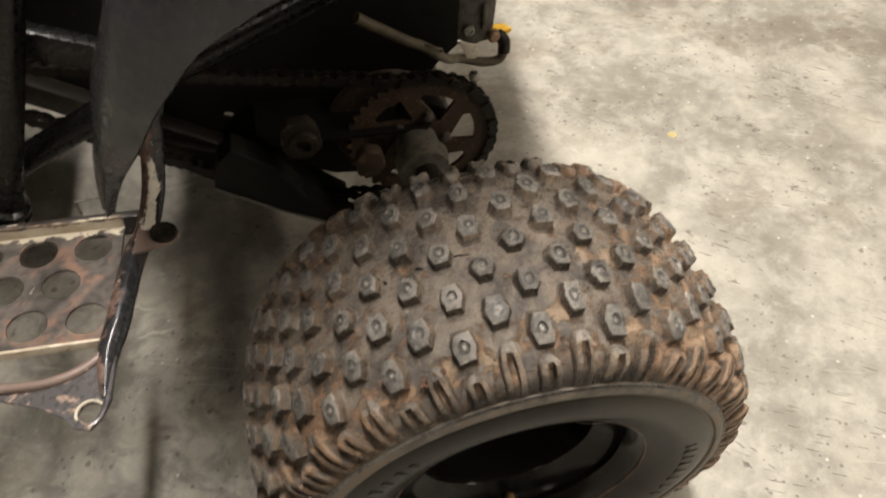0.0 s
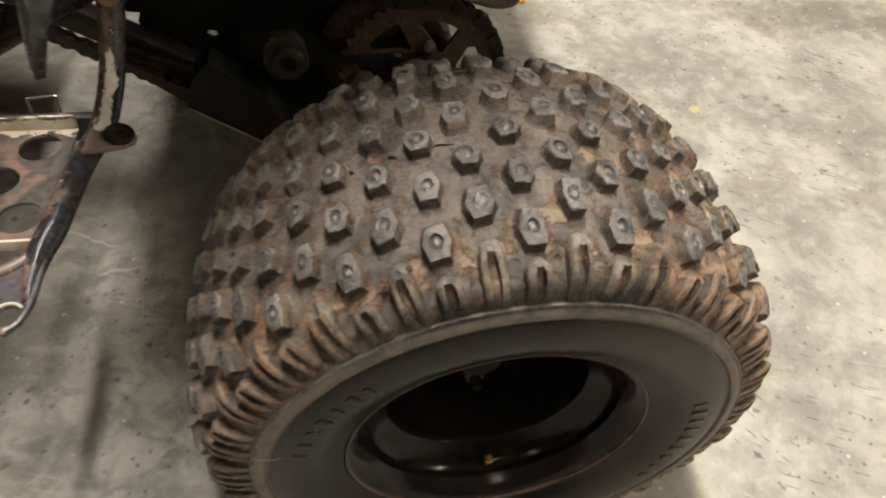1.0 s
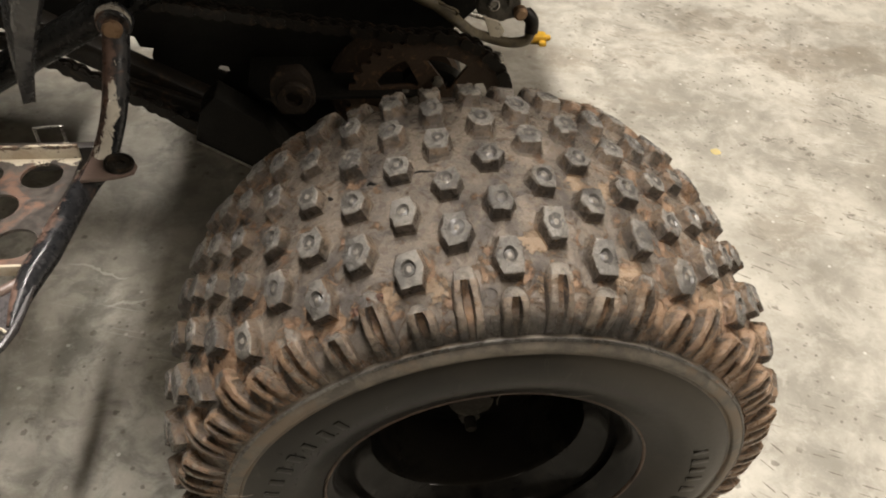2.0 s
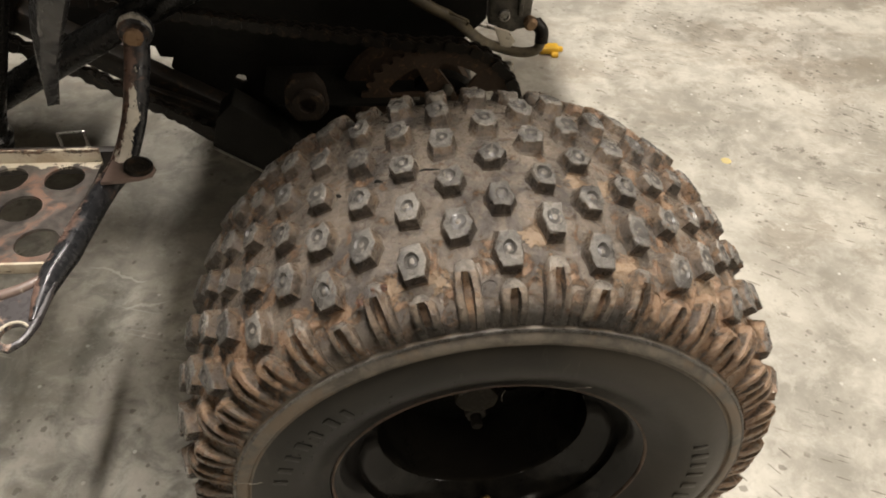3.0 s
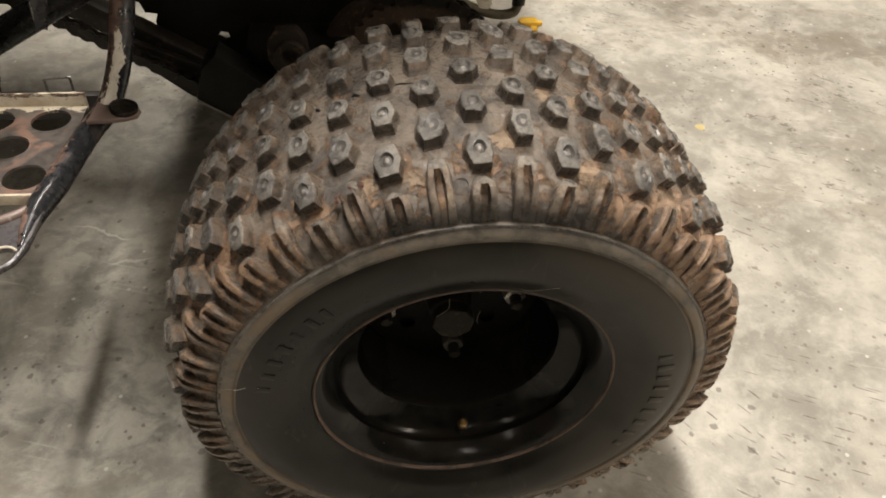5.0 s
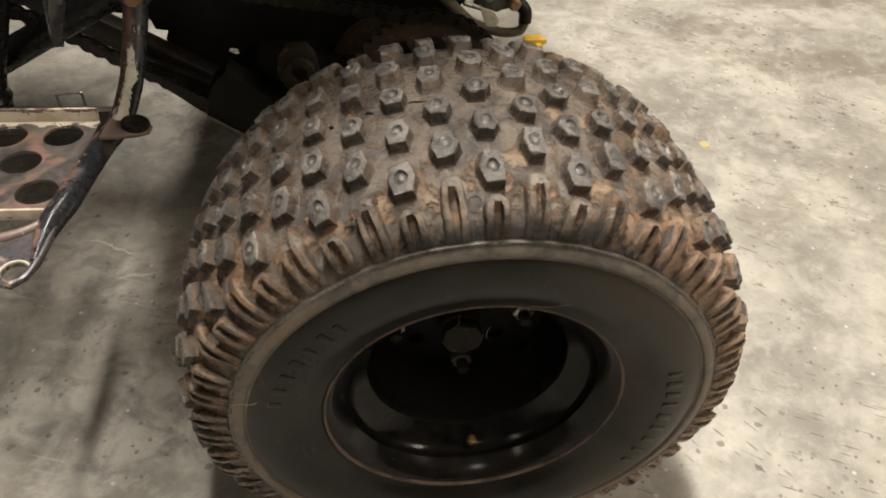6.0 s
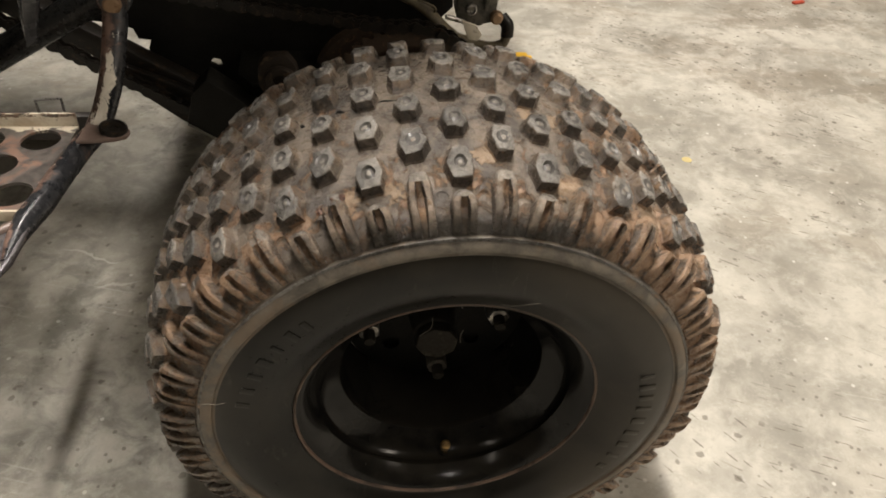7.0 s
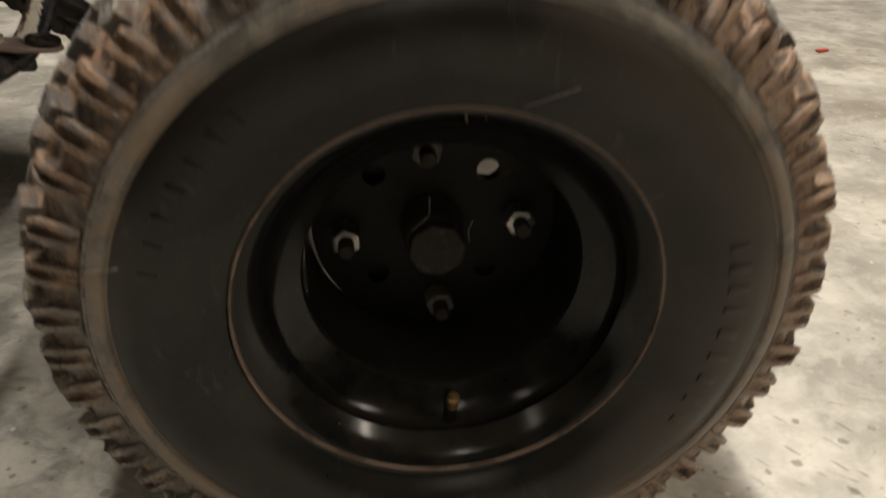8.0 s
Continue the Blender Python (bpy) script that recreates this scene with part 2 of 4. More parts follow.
def sidewall_rubber():
    """Smooth dark rubber with a dull sheen, faint brown dust and rubbed arcs; the dust is stronger towards the rear in
    place of floor bounce.
    """
    n = Nodes("sidewall_rubber", 0.33, specular=0.3)
    fine = n.noise(300, 4, 0.6)
    cloud = n.span(n.noise(13, 4, 0.55, warp=0.4), 0.2, 0.8, 0.4, 0.6)
    c = n.mix(n.span(cloud, 0.45, 0.55), (0.0052, 0.0052, 0.0042), (0.0085, 0.0082, 0.0065))
    rim_side = n.span(n.radius(-0.002, 0.2437), 0.15, 0.186, 0.0, 0.14)
    # extra dust colour to the rear stands for light thrown up by the floor
    rear = n.span(n.axis(0), 0.0, 0.15, 0.0, 0.2)
    dust = n.span(n.sums("ADD", n.sums("ADD", cloud, rim_side), rear), 0.42, 0.95, 0, 0.36)
    c = n.mix(dust, c, (0.12, 0.1, 0.074))
    rub = n.sums("MULTIPLY", n.span(n.noise(11, 3), 0.48, 0.58), n.span(n.noise(62, 5, 0.72, n.stretched((1, 1, 0.35)), warp=1.4), 0.58, 0.68))
    c = n.mix(n.sums("MULTIPLY", rub, 0.3), c, (0.09, 0.082, 0.068))
    n.colour(c).gloss(n.sums("ADD", n.span(fine, 0.2, 0.8, 0.26, 0.34), n.sums("MULTIPLY", dust, 0.2)))
    return n.bump(fine, 0.1, 0.0004).mat


def band_rubber():
    """The scuffed band: grey rubber on top, brown dust towards the flanks."""
    n = Nodes("scuffed_band_rubber", 0.45)
    fine = n.noise(240, 5, 0.7)
    patch = n.noise(34, 6, 0.7, warp=0.5)
    c = n.mix(n.span(patch, 0.38, 0.64), (0.095, 0.084, 0.069), (0.22, 0.192, 0.155))
    away = n.span(n.sums("ABSOLUTE", n.axis(0), 0.0), 0.06, 0.17, 0, 0.1)
    c = n.mix(n.span(n.sums("ADD", n.noise(26, 6, 0.7, warp=0.6), away), 0.52, 0.66, 0, 0.75), c, (0.2, 0.148, 0.1))
    n.colour(c).gloss(n.span(patch, 0.3, 0.7, 0.36, 0.6))
    return n.bump(fine, 0.25, 0.0007).mat


def painted(name, base, rough=0.4, worn=(0.2, 0.1, 0.06), amount=0.66, specular=0.5, metal=0.0, grain=90, relief=0.15):
    n = Nodes(name, rough, metal, specular)
    fine = n.noise(grain * 4, 4, 0.6)
    c = n.mix(n.span(n.noise(grain * 0.5, 4), 0.3, 0.7, 0, 0.6), base, tuple(v * 0.55 for v in base))
    c = n.mix(n.span(n.noise(grain, 6, 0.7, warp=0.5), amount, amount + 0.08, 0, 0.85), c, worn)
    n.colour(c).gloss(n.span(fine, 0.2, 0.8, max(rough - 0.12, 0.08), min(rough + 0.2, 1)))
    return n.bump(fine, relief, 0.0006).mat


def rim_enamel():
    """Black enamel with brown dust in the lower bowl; up-facing faces are tinted paler in place of light."""
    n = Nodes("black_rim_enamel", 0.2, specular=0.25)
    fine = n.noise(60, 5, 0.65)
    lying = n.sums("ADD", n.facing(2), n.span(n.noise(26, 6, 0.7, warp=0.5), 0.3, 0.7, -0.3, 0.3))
    # dust tint follows the upward normal, light put into the bowl's colour
    lit_dust = n.span(lying, 0.2, 0.9, 0, 0.22)
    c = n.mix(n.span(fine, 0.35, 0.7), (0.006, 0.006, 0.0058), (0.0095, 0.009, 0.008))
    c = n.mix(lit_dust, c, (0.062, 0.054, 0.041))
    n.colour(c).gloss(n.sums("ADD", n.span(fine, 0.3, 0.7, 0.1, 0.17), n.sums("MULTIPLY", lit_dust, 0.25)))
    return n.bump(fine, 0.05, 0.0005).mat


def chipped_paint():
    """Black enamel flaked to cream primer and pinkish rust where boots rub it."""
    n = Nodes("chipped_black_enamel", 0.3, 0.1)
    flake = n.noise(48, 6, 0.72, n.stretched((1, 1, 0.4)), warp=0.4)
    rust = n.noise(30, 6, 0.7)
    side = n.facing(0)
    worn_side = n.span(side, 0.3, -0.4, 0, 0.2)
    boot_rub = n.sums("MULTIPLY", n.span(n.sums("ABSOLUTE", n.sums("ADD", side, -0.1), 0.0), 0.75, 0.15, 0, 0.175), n.sums("MULTIPLY", n.sums("MULTIPLY", n.span(n.axis(2), 0.296, 0.306), n.span(n.axis(1), 0.196, 0.208)), n.span(n.axis(2), 0.375, 0.395, 1, 0.3)))
    c = n.mix(n.span(n.noise(160, 3), 0.3, 0.7), (0.016, 0.017, 0.019), (0.036, 0.036, 0.038))
    c = n.mix(n.span(n.sums("ADD", rust, worn_side), 0.58, 0.7, 0, 0.8), c, n.mix(n.span(n.noise(70, 5, 0.7), 0.4, 0.62), (0.075, 0.048, 0.037), (0.24, 0.15, 0.115)))
    c = n.mix(n.span(n.sums("ADD", flake, boot_rub), 0.655, 0.672), c, (0.68, 0.63, 0.53))
    n.colour(c).gloss(n.span(rust, 0.45, 0.65, 0.2, 0.6))
    return n.bump(n.sums("ADD", flake, n.noise(300, 3)), 0.3, 0.0008).mat


def flaking_cream():
    """Cream paint that has flaked off the folded edge in ragged scabs, bare brown steel along its top."""
    n = Nodes("flaking_cream_paint", 0.55)
    scab = n.noise(75, 7, 0.75, n.stretched((0.6, 1, 1.6)), warp=0.4)
    bare = n.sums("ADD", scab, n.span(n.axis(2), 0.3055, 0.3105, -0.06, 0.1))
    c = n.mix(n.span(n.noise(45, 5, 0.7), 0.35, 0.65), (0.62, 0.56, 0.44), (0.46, 0.38, 0.28))
    c = n.mix(n.span(bare, 0.53, 0.56, 0, 0.95), c, n.mix(n.span(n.noise(180, 4), 0.4, 0.6), (0.035, 0.026, 0.02), (0.13, 0.078, 0.05)))
    n.colour(c).gloss(n.span(scab, 0.4, 0.6, 0.4, 0.65))
    return n.bump(n.sums("SUBTRACT", n.noise(300, 3), n.span(bare, 0.53, 0.56, 0, 3)), 0.4, 0.0008).mat


def rusted_plate():
    n = Nodes("rusted_footplate_steel", 0.55, 0.25)
    rust = n.noise(28, 6, 0.7, warp=0.6)
    c = n.mix(n.span(n.noise(80, 5), 0.3, 0.7), (0.05, 0.044, 0.04), (0.115, 0.1, 0.088))
    c = n.mix(n.span(rust, 0.5, 0.66, 0, 0.75), c, (0.24, 0.135, 0.092))
    left_over = n.sums("ADD", n.axis(1), n.span(n.noise(60, 6, 0.72), 0.3, 0.7, -0.007, 0.007))
    c = n.mix(n.span(left_over, 0.2345, 0.2365, 0, 0.95), c, (0.58, 0.52, 0.41))
    c = n.mix(n.span(n.noise(55, 6, 0.7), 0.66, 0.71), c, (0.45, 0.41, 0.33))
    n.colour(c).gloss(n.span(rust, 0.4, 0.7, 0.35, 0.75))
    return n.bump(n.noise(200, 5), 0.25, 0.0008).mat


M_FLOOR = concrete()
M_CARCASS = tyre_rubber("tread_base_rubber", (0.08, 0.069, 0.059), (0.235, 0.193, 0.151), 0.575, 0.06, 0.07, dabs=True)
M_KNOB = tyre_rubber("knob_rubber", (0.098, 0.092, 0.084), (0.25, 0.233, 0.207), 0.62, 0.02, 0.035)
# clean rubber on knob and lug sides, darkened further in place of shade
M_SHADED_SIDES = tyre_rubber("shaded_side_rubber", (0.032, 0.027, 0.022), (0.095, 0.076, 0.058), 0.6, 0.02, 0.05, lit_clay=0.4)
M_EDGE = tyre_rubber("scuffed_knob_edge", (0.14, 0.127, 0.112), (0.34, 0.31, 0.268), 0.62, 0.02, 0.06)
# darker than the knob tops: the recess's shade is in the colour
M_DIMPLE = painted("dimple_rubber", (0.085, 0.079, 0.071), 0.35, (0.24, 0.215, 0.18), 0.55, grain=160)
M_LUG = tyre_rubber("shoulder_lug_rubber", (0.085, 0.07, 0.058), (0.29, 0.236, 0.184), 0.55, 0.0, 0.12, lit_clay=0.35)
M_CAP = tyre_rubber("lug_cap_rubber", (0.085, 0.076, 0.068), (0.28, 0.248, 0.206), 0.57, 0.0, 0.11)
M_CLAY = tyre_rubber("clay_filled_groove", (0.085, 0.058, 0.038), (0.24, 0.15, 0.085), 0.54, 0.0, 0.1)
M_TORN = painted("torn_brown_rubber", (0.06, 0.027, 0.017), 0.6, (0.16, 0.075, 0.04), 0.5, grain=200)
M_SIDE = sidewall_rubber()
M_BAND = band_rubber()
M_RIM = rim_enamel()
M_LIP = painted("worn_rim_lip", (0.16, 0.108, 0.078), 0.4, (0.05, 0.034, 0.024), 0.5, grain=30)
M_DUSTY = painted("dust_coated_metal", (0.032, 0.028, 0.022), 0.7, (0.06, 0.052, 0.04), 0.55, 0.2)
M_GRIME = painted("brown_grime", (0.02, 0.0145, 0.01), 0.7, (0.06, 0.04, 0.023), 0.55, 0.2)
M_BLACK = painted("black_steel", (0.0105, 0.0098, 0.008), 0.5, (0.03, 0.022, 0.014), 0.64, 0.15)
M_GLOSS = painted("glossy_black_tube", (0.006, 0.006, 0.0055), 0.26, (0.03, 0.023, 0.016), 0.66, 0.4, grain=40, relief=0.05)
M_GREASE = painted("greasy_black", (0.012, 0.0098, 0.0072), 0.4, (0.042, 0.027, 0.016), 0.56, 0.3)
M_BROWN = painted("rusty_sprocket_steel", (0.05, 0.033, 0.021), 0.6, (0.12, 0.066, 0.035), 0.55, 0.3)
M_CAST = painted("dirty_cast_metal", (0.11, 0.098, 0.078), 0.6, (0.05, 0.047, 0.036), 0.5)
M_CHROME = painted("dull_chrome", (0.4, 0.385, 0.355), 0.3, (0.1, 0.08, 0.06), 0.54, metal=0.9)
M_BRASS = painted("old_brass", (0.42, 0.28, 0.12), 0.35, (0.1, 0.06, 0.03), 0.5, metal=0.8, grain=160)
M_TUBE = chipped_paint()
M_PLATE = rusted_plate()
M_BRACKET = painted("worn_blue_grey_steel", (0.075, 0.069, 0.07), 0.28, (0.36, 0.26, 0.2), 0.55, grain=46)
M_CREAM = painted("bare_cream_primer", (0.66, 0.6, 0.48), 0.6, (0.09, 0.06, 0.042), 0.54, grain=40)
M_FENDER = painted("faded_grey_plastic", (0.055, 0.055, 0.057), 0.22, (0.085, 0.083, 0.08), 0.6, grain=30, relief=0.03)
M_FLAKED = flaking_cream()
M_EDGED = painted("rubbed_rusty_edge", (0.2, 0.145, 0.12), 0.35, (0.55, 0.5, 0.4), 0.6, grain=50)
M_RAIL = painted("chipped_brown_rail", (0.028, 0.022, 0.018), 0.5, (0.5, 0.45, 0.36), 0.6, grain=60)
M_HOSE = painted("dirty_olive_hose", (0.1, 0.08, 0.045), 0.6, (0.06, 0.045, 0.03), 0.5)
M_YELLOW = painted("yellow_plastic", (0.72, 0.42, 0.03), 0.45, (0.5, 0.25, 0.03), 0.68)
M_PALE = painted("pale_yellow_paint", (0.6, 0.49, 0.21), 0.55, (0.5, 0.42, 0.25), 0.5)
M_RED = painted("red_plastic", (0.42, 0.06, 0.03), 0.5, (0.2, 0.04, 0.02), 0.66)
M_COPPER = painted("copper_coloured_bolt", (0.38, 0.25, 0.15), 0.45, (0.15, 0.07, 0.03), 0.6, metal=0.6)
M_THREAD = painted("dry_pale_fibre", (0.34, 0.31, 0.26), 0.7, (0.3, 0.26, 0.2), 0.6)
M_CEILING = painted("dull_ceiling_paint", (0.4, 0.375, 0.33), 0.8, (0.32, 0.3, 0.26), 0.6, grain=6)
M_WALL = painted("dull_wall_paint", (0.16, 0.15, 0.132), 0.8, (0.12, 0.112, 0.1), 0.6, grain=6)


# ---- mesh helpers ----
def mesh_of(bm, name, angle=35):
    bmesh.ops.recalc_face_normals(bm, faces=bm.faces)
    data = bpy.data.meshes.new(name)
    bm.to_mesh(data)
    bm.free()
    data.shade_smooth()
    data.set_sharp_from_angle(angle=radians(angle))
    return data


def part(name, bm, material, parent=None, label="", angle=35):
    data = mesh_of(bm, name, angle)
    data.materials.append(material)
    ob = new(name, data)
    ob.parent = parent
    return tagged(ob, label)


def piece(name, data, parent, m):
    ob = new(name, data)
    ob.parent = parent
    ob.matrix_basis = m
    return ob


def revolve(profile, segs, centre, closed=False, caps=True):
    """A surface turned about the axle's direction: profile rows of (y, r)."""
    bm = bmesh.new()
    rings = []
    for y, r in profile:
        rings.append([bm.verts.new((centre[0] + r * math.sin(2 * math.pi * k / segs), centre[1] + y, centre[2] + r * math.cos(2 * math.pi * k / segs))) for k in range(segs)])
    pairs = list(zip(rings, rings[1:])) + ([(rings[-1], rings[0])] if closed else [])
    for a, b in pairs:
        for k in range(segs):
            bm.faces.new((a[k], a[(k + 1) % segs], b[(k + 1) % segs], b[k]))
    if not closed and caps:
        bm.faces.new(rings[0])
        bm.faces.new(rings[-1])
    return bm


def smooth_path(points, steps):
    """Catmull-Rom through the points."""
    p = [Vector(points[0]) * 2 - Vector(points[1]), *map(Vector, points), Vector(points[-1]) * 2 - Vector(points[-2])]
    out = []
    for i in range(1, len(p) - 2):
        for k in range(steps):
            t = k / steps
            out.append(0.5 * (2 * p[i] + (p[i + 1] - p[i - 1]) * t + (2 * p[i - 1] - 5 * p[i] + 4 * p[i + 1] - p[i + 2]) * t * t + (3 * p[i] - p[i - 1] - 3 * p[i + 1] + p[i + 2]) * t ** 3))
    out.append(Vector(points[-1]))
    return out


def tube(points, radius, segs=14, steps=6, hollow=0.0, bm=None):
    """A round tube along a smooth path; radius is a number or one for each given point."""
    bm = bm or bmesh.new()
    path = smooth_path(points, steps) if len(points) > 2 else [Vector(v) for v in points]
    n = len(path)
    radii = [radius] * n if isinstance(radius, (int, float)) else [float(np.interp(i / (n - 1) * (len(radius) - 1), range(len(radius)), radius)) for i in range(n)]
    side = None
    rings = []
    for i, p in enumerate(path):
        way = (path[min(i + 1, n - 1)] - path[max(i - 1, 0)]).normalized()
        side = (side - way * side.dot(way)).normalized() if side else way.orthogonal().normalized()
        up = way.cross(side)
        rings.append([bm.verts.new(p + (side * math.cos(2 * math.pi * k / segs) + up * math.sin(2 * math.pi * k / segs)) * radii[i]) for k in range(segs)])
    for a, b in zip(rings, rings[1:]):
        for k in range(segs):
            bm.faces.new((a[k], a[(k + 1) % segs], b[(k + 1) % segs], b[k]))
    for ring, end, step in ((rings[0], path[0], path[1] - path[0]), (rings[-1], path[-1], path[-2] - path[-1])):
        if hollow:
            mid = end
            lip = [bm.verts.new(mid + (v.co - mid) * hollow) for v in ring]
            deep = [bm.verts.new(v.co + step.normalized() * min(0.05, step.length * (0.45 if n == 2 else 3))) for v in lip]
            for k in range(segs):
                bm.faces.new((ring[k], ring[(k + 1) % segs], lip[(k + 1) % segs], lip[k]))
                bm.faces.new((lip[k], lip[(k + 1) % segs], deep[(k + 1) % segs], deep[k]))
            bm.faces.new(deep)
        else:
            bm.faces.new(ring)
    return bm


def loop_circle(cx, cy, r, segs, start=0.0):
    return [(cx + r * math.cos(start + 2 * math.pi * k / segs), cy + r * math.sin(start + 2 * math.pi * k / segs)) for k in range(segs)]


def holed_plate(outline, holes, thick, m, bevel=0.0):
    """A flat plate in the xy plane of m with round holes through it."""
    bm = bmesh.new()
    edges = []
    for loop in (outline, *holes):
        vs = [bm.verts.new((x, y, 0)) for x, y in loop]
        edges += [bm.edges.new((vs[k], vs[(k + 1) % len(vs)])) for k in range(len(vs))]
    bmesh.ops.triangle_fill(bm, edges=edges, use_beauty=True, use_dissolve=False)
    made = bmesh.ops.extrude_face_region(bm, geom=bm.faces[:])
    bmesh.ops.translate(bm, verts=[v for v in made["geom"] if isinstance(v, bmesh.types.BMVert)], vec=(0, 0, thick))
    bmesh.ops.transform(bm, matrix=m, verts=bm.verts)
    return bm


def box(lo, hi, bevel=0.004, bm=None, m=None):
    bm = bm or bmesh.new()
    lo, hi = Vector(lo), Vector(hi)
    t = Matrix.Translation((lo + hi) / 2) @ Matrix.Diagonal((*(hi - lo), 1))
    made = bmesh.ops.create_cube(bm, size=1, matrix=(m or Matrix()) @ t)
    if bevel:
        es = list({e for v in made["verts"] for e in v.link_edges})
        bmesh.ops.bevel(bm, geom=es, offset=bevel, segments=2, affect="EDGES", profile=0.5)
    return bm


def prism(outline, lo, hi, m, bevel=0.0):
    """An outline in the xy plane of m, from height lo to hi."""
    bm = bmesh.new()
    a = [bm.verts.new((x, y, lo)) for x, y in outline]
    b = [bm.verts.new((x, y, hi)) for x, y in outline]
    n = len(a)
    bm.faces.new(a)
    bm.faces.new(b)
    for k in range(n):
        bm.faces.new((a[k], a[(k + 1) % n], b[(k + 1) % n], b[k]))
    if bevel:
        bmesh.ops.bevel(bm, geom=bm.edges[:], offset=bevel, segments=2, affect="EDGES", profile=0.5)
    bmesh.ops.transform(bm, matrix=m, verts=bm.verts)
    return bm


FACING = Matrix(((1, 0, 0, 0), (0, 0, 1, 0), (0, 1, 0, 0), (0, 0, 0, 1)))  # plate x, y -> world x, z; thickness -> world y

# ---- the garage ----
bm = bmesh.new()
bmesh.ops.create_grid(bm, x_segments=1, y_segments=1, size=6)
floor = tagged(part("floor", bm, M_FLOOR), "worn mottled grey concrete garage floor", "floor", kind="structure")
for name, lo, hi in (("wall_north", (-6, 6, 0), (6, 6.15, 3)), ("wall_south", (-6, -6.15, 0), (6, -6, 3)), ("wall_east", (6, -6, 0), (6.15, 6, 3)), ("wall_west", (-6.15, -6, 0), (-6, 6, 3))):
    tagged(part(name, box(lo, hi, 0), M_WALL), "plain dull painted garage wall", "wall", kind="structure")
tagged(part("ceiling", box((-6.15, -6.15, 3), (6.15, 6.15, 3.1), 0), M_CEILING), "plain dull garage ceiling", "ceiling", kind="structure")

# ---- the quad bike ----
quad = tagged(new("quad_bike"), "old black quad bike with worn knobbly tyre on concrete", "quad bike")
quad.empty_display_size = 0.2
HUB = 0.2435
AXLE = (-0.003, 0.003, 0.237)  # middle of the rear tyre's tread
WHEEL = Matrix.Translation(AXLE)
TOE = Matrix.Translation((-0.003, 0.003, 0)) @ Matrix.Rotation(radians(1.8), 4, "Z") @ Matrix.Translation((0.003, -0.003, 0))  # the whole wheel stands slightly turned

# tyre: rows of (distance from the middle plane, radius), one side
HALF = [(0.0, 0.2370), (0.02, 0.2364), (0.04, 0.2348), (0.06, 0.2320), (0.075, 0.2294), (0.09, 0.2245), (0.102, 0.2175), (0.109, 0.2105), (0.113, 0.2022), (0.115, 0.1948)]
SIDE = [(0.1156, 0.1938), (0.1170, 0.1932), (0.1182, 0.1916), (0.1192, 0.188), (0.1200, 0.1848), (0.1197, 0.1836), (0.1180, 0.1824), (0.1188, 0.1805), (0.1208, 0.1765), (0.1224, 0.170), (0.1228, 0.161), (0.1217, 0.152), (0.1190, 0.1435), (0.1148, 0.1365), (0.1110, 0.1308), (0.1088, 0.127), (0.1078, 0.1249), (0.100, 0.1242)]


def sag(v):
    """The loaded tyre: sidewalls carried a little higher than the tread and swollen sideways, flattened where it meets the floor."""
    outer = min(max((abs(v.y - AXLE[1]) - 0.102) / 0.013, 0), 1)
    r = math.hypot(v.x - AXLE[0], v.z - AXLE[2])
    swell = (0.027 if v.x > AXLE[0] else 0.010) * outer * min(max((r - 0.13) / 0.045, 0), 1) * min(max((0.208 - r) / 0.02, 0), 1)
    z = v.z + 0.0067 * outer
    return Vector((AXLE[0] + (v.x - AXLE[0]) * (1 + swell), v.y, z if z > 0.04 else 0.0085 + z * 0.787))


def tyre_ring(profile, segs, closed=False, caps=True):
    bm = revolve(profile, segs, AXLE, closed, caps)
    for v in bm.verts:
        v.co = sag(v.co)
    return bm


def crown(y):
    """Radius and outward lean (degrees) of the tread base at y from the middle."""
    ys, rs = [v[0] for v in HALF + SIDE[:2]], [v[1] for v in HALF + SIDE[:2]]
    a = abs(y)
    r = float(np.interp(a, ys, rs))
    slope = (float(np.interp(a + 0.004, ys, rs)) - float(np.interp(max(a - 0.004, 0), ys, rs))) / (0.008 if a > 0.004 else a + 0.004)
    return r, math.degrees(math.atan(-slope)) * (1 if y > 0 else -1)


full = [(-y, r) for y, r in reversed(HALF[1:])] + HALF
tyre = part("tyre", tyre_ring(full, 200, caps=False), M_CARCASS, quad, "worn brown-dusted knobbly tyre")
tyre.matrix_basis = TOE
for sign in (-1, 1):
    ring = [(sign * y, r) for y, r in [HALF[-1]] + SIDE[:8]]
    part("scuff_band", tyre_ring(ring + [(sign * 0.10, 0.1785)], 192, closed=True), M_BAND, tyre, "grey scuffed rubber band")
    # thin ring of paler rubber, standing in for the edge's highlight
    part("band_edge", tyre_ring([(sign * 0.1166, 0.1938), (sign * 0.1176, 0.1939), (sign * 0.1184, 0.1922), (sign * 0.1176, 0.1916)], 192, closed=True), M_KNOB, tyre, "pale edge line of the band")
    ring = [(sign * y, r) for y, r in SIDE[7:]]
    part("sidewall", tyre_ring([(sign * 0.10, 0.176)] + ring + [(sign * 0.098, 0.124)], 160, closed=True), M_SIDE, tyre, "smooth black rubber sidewall")


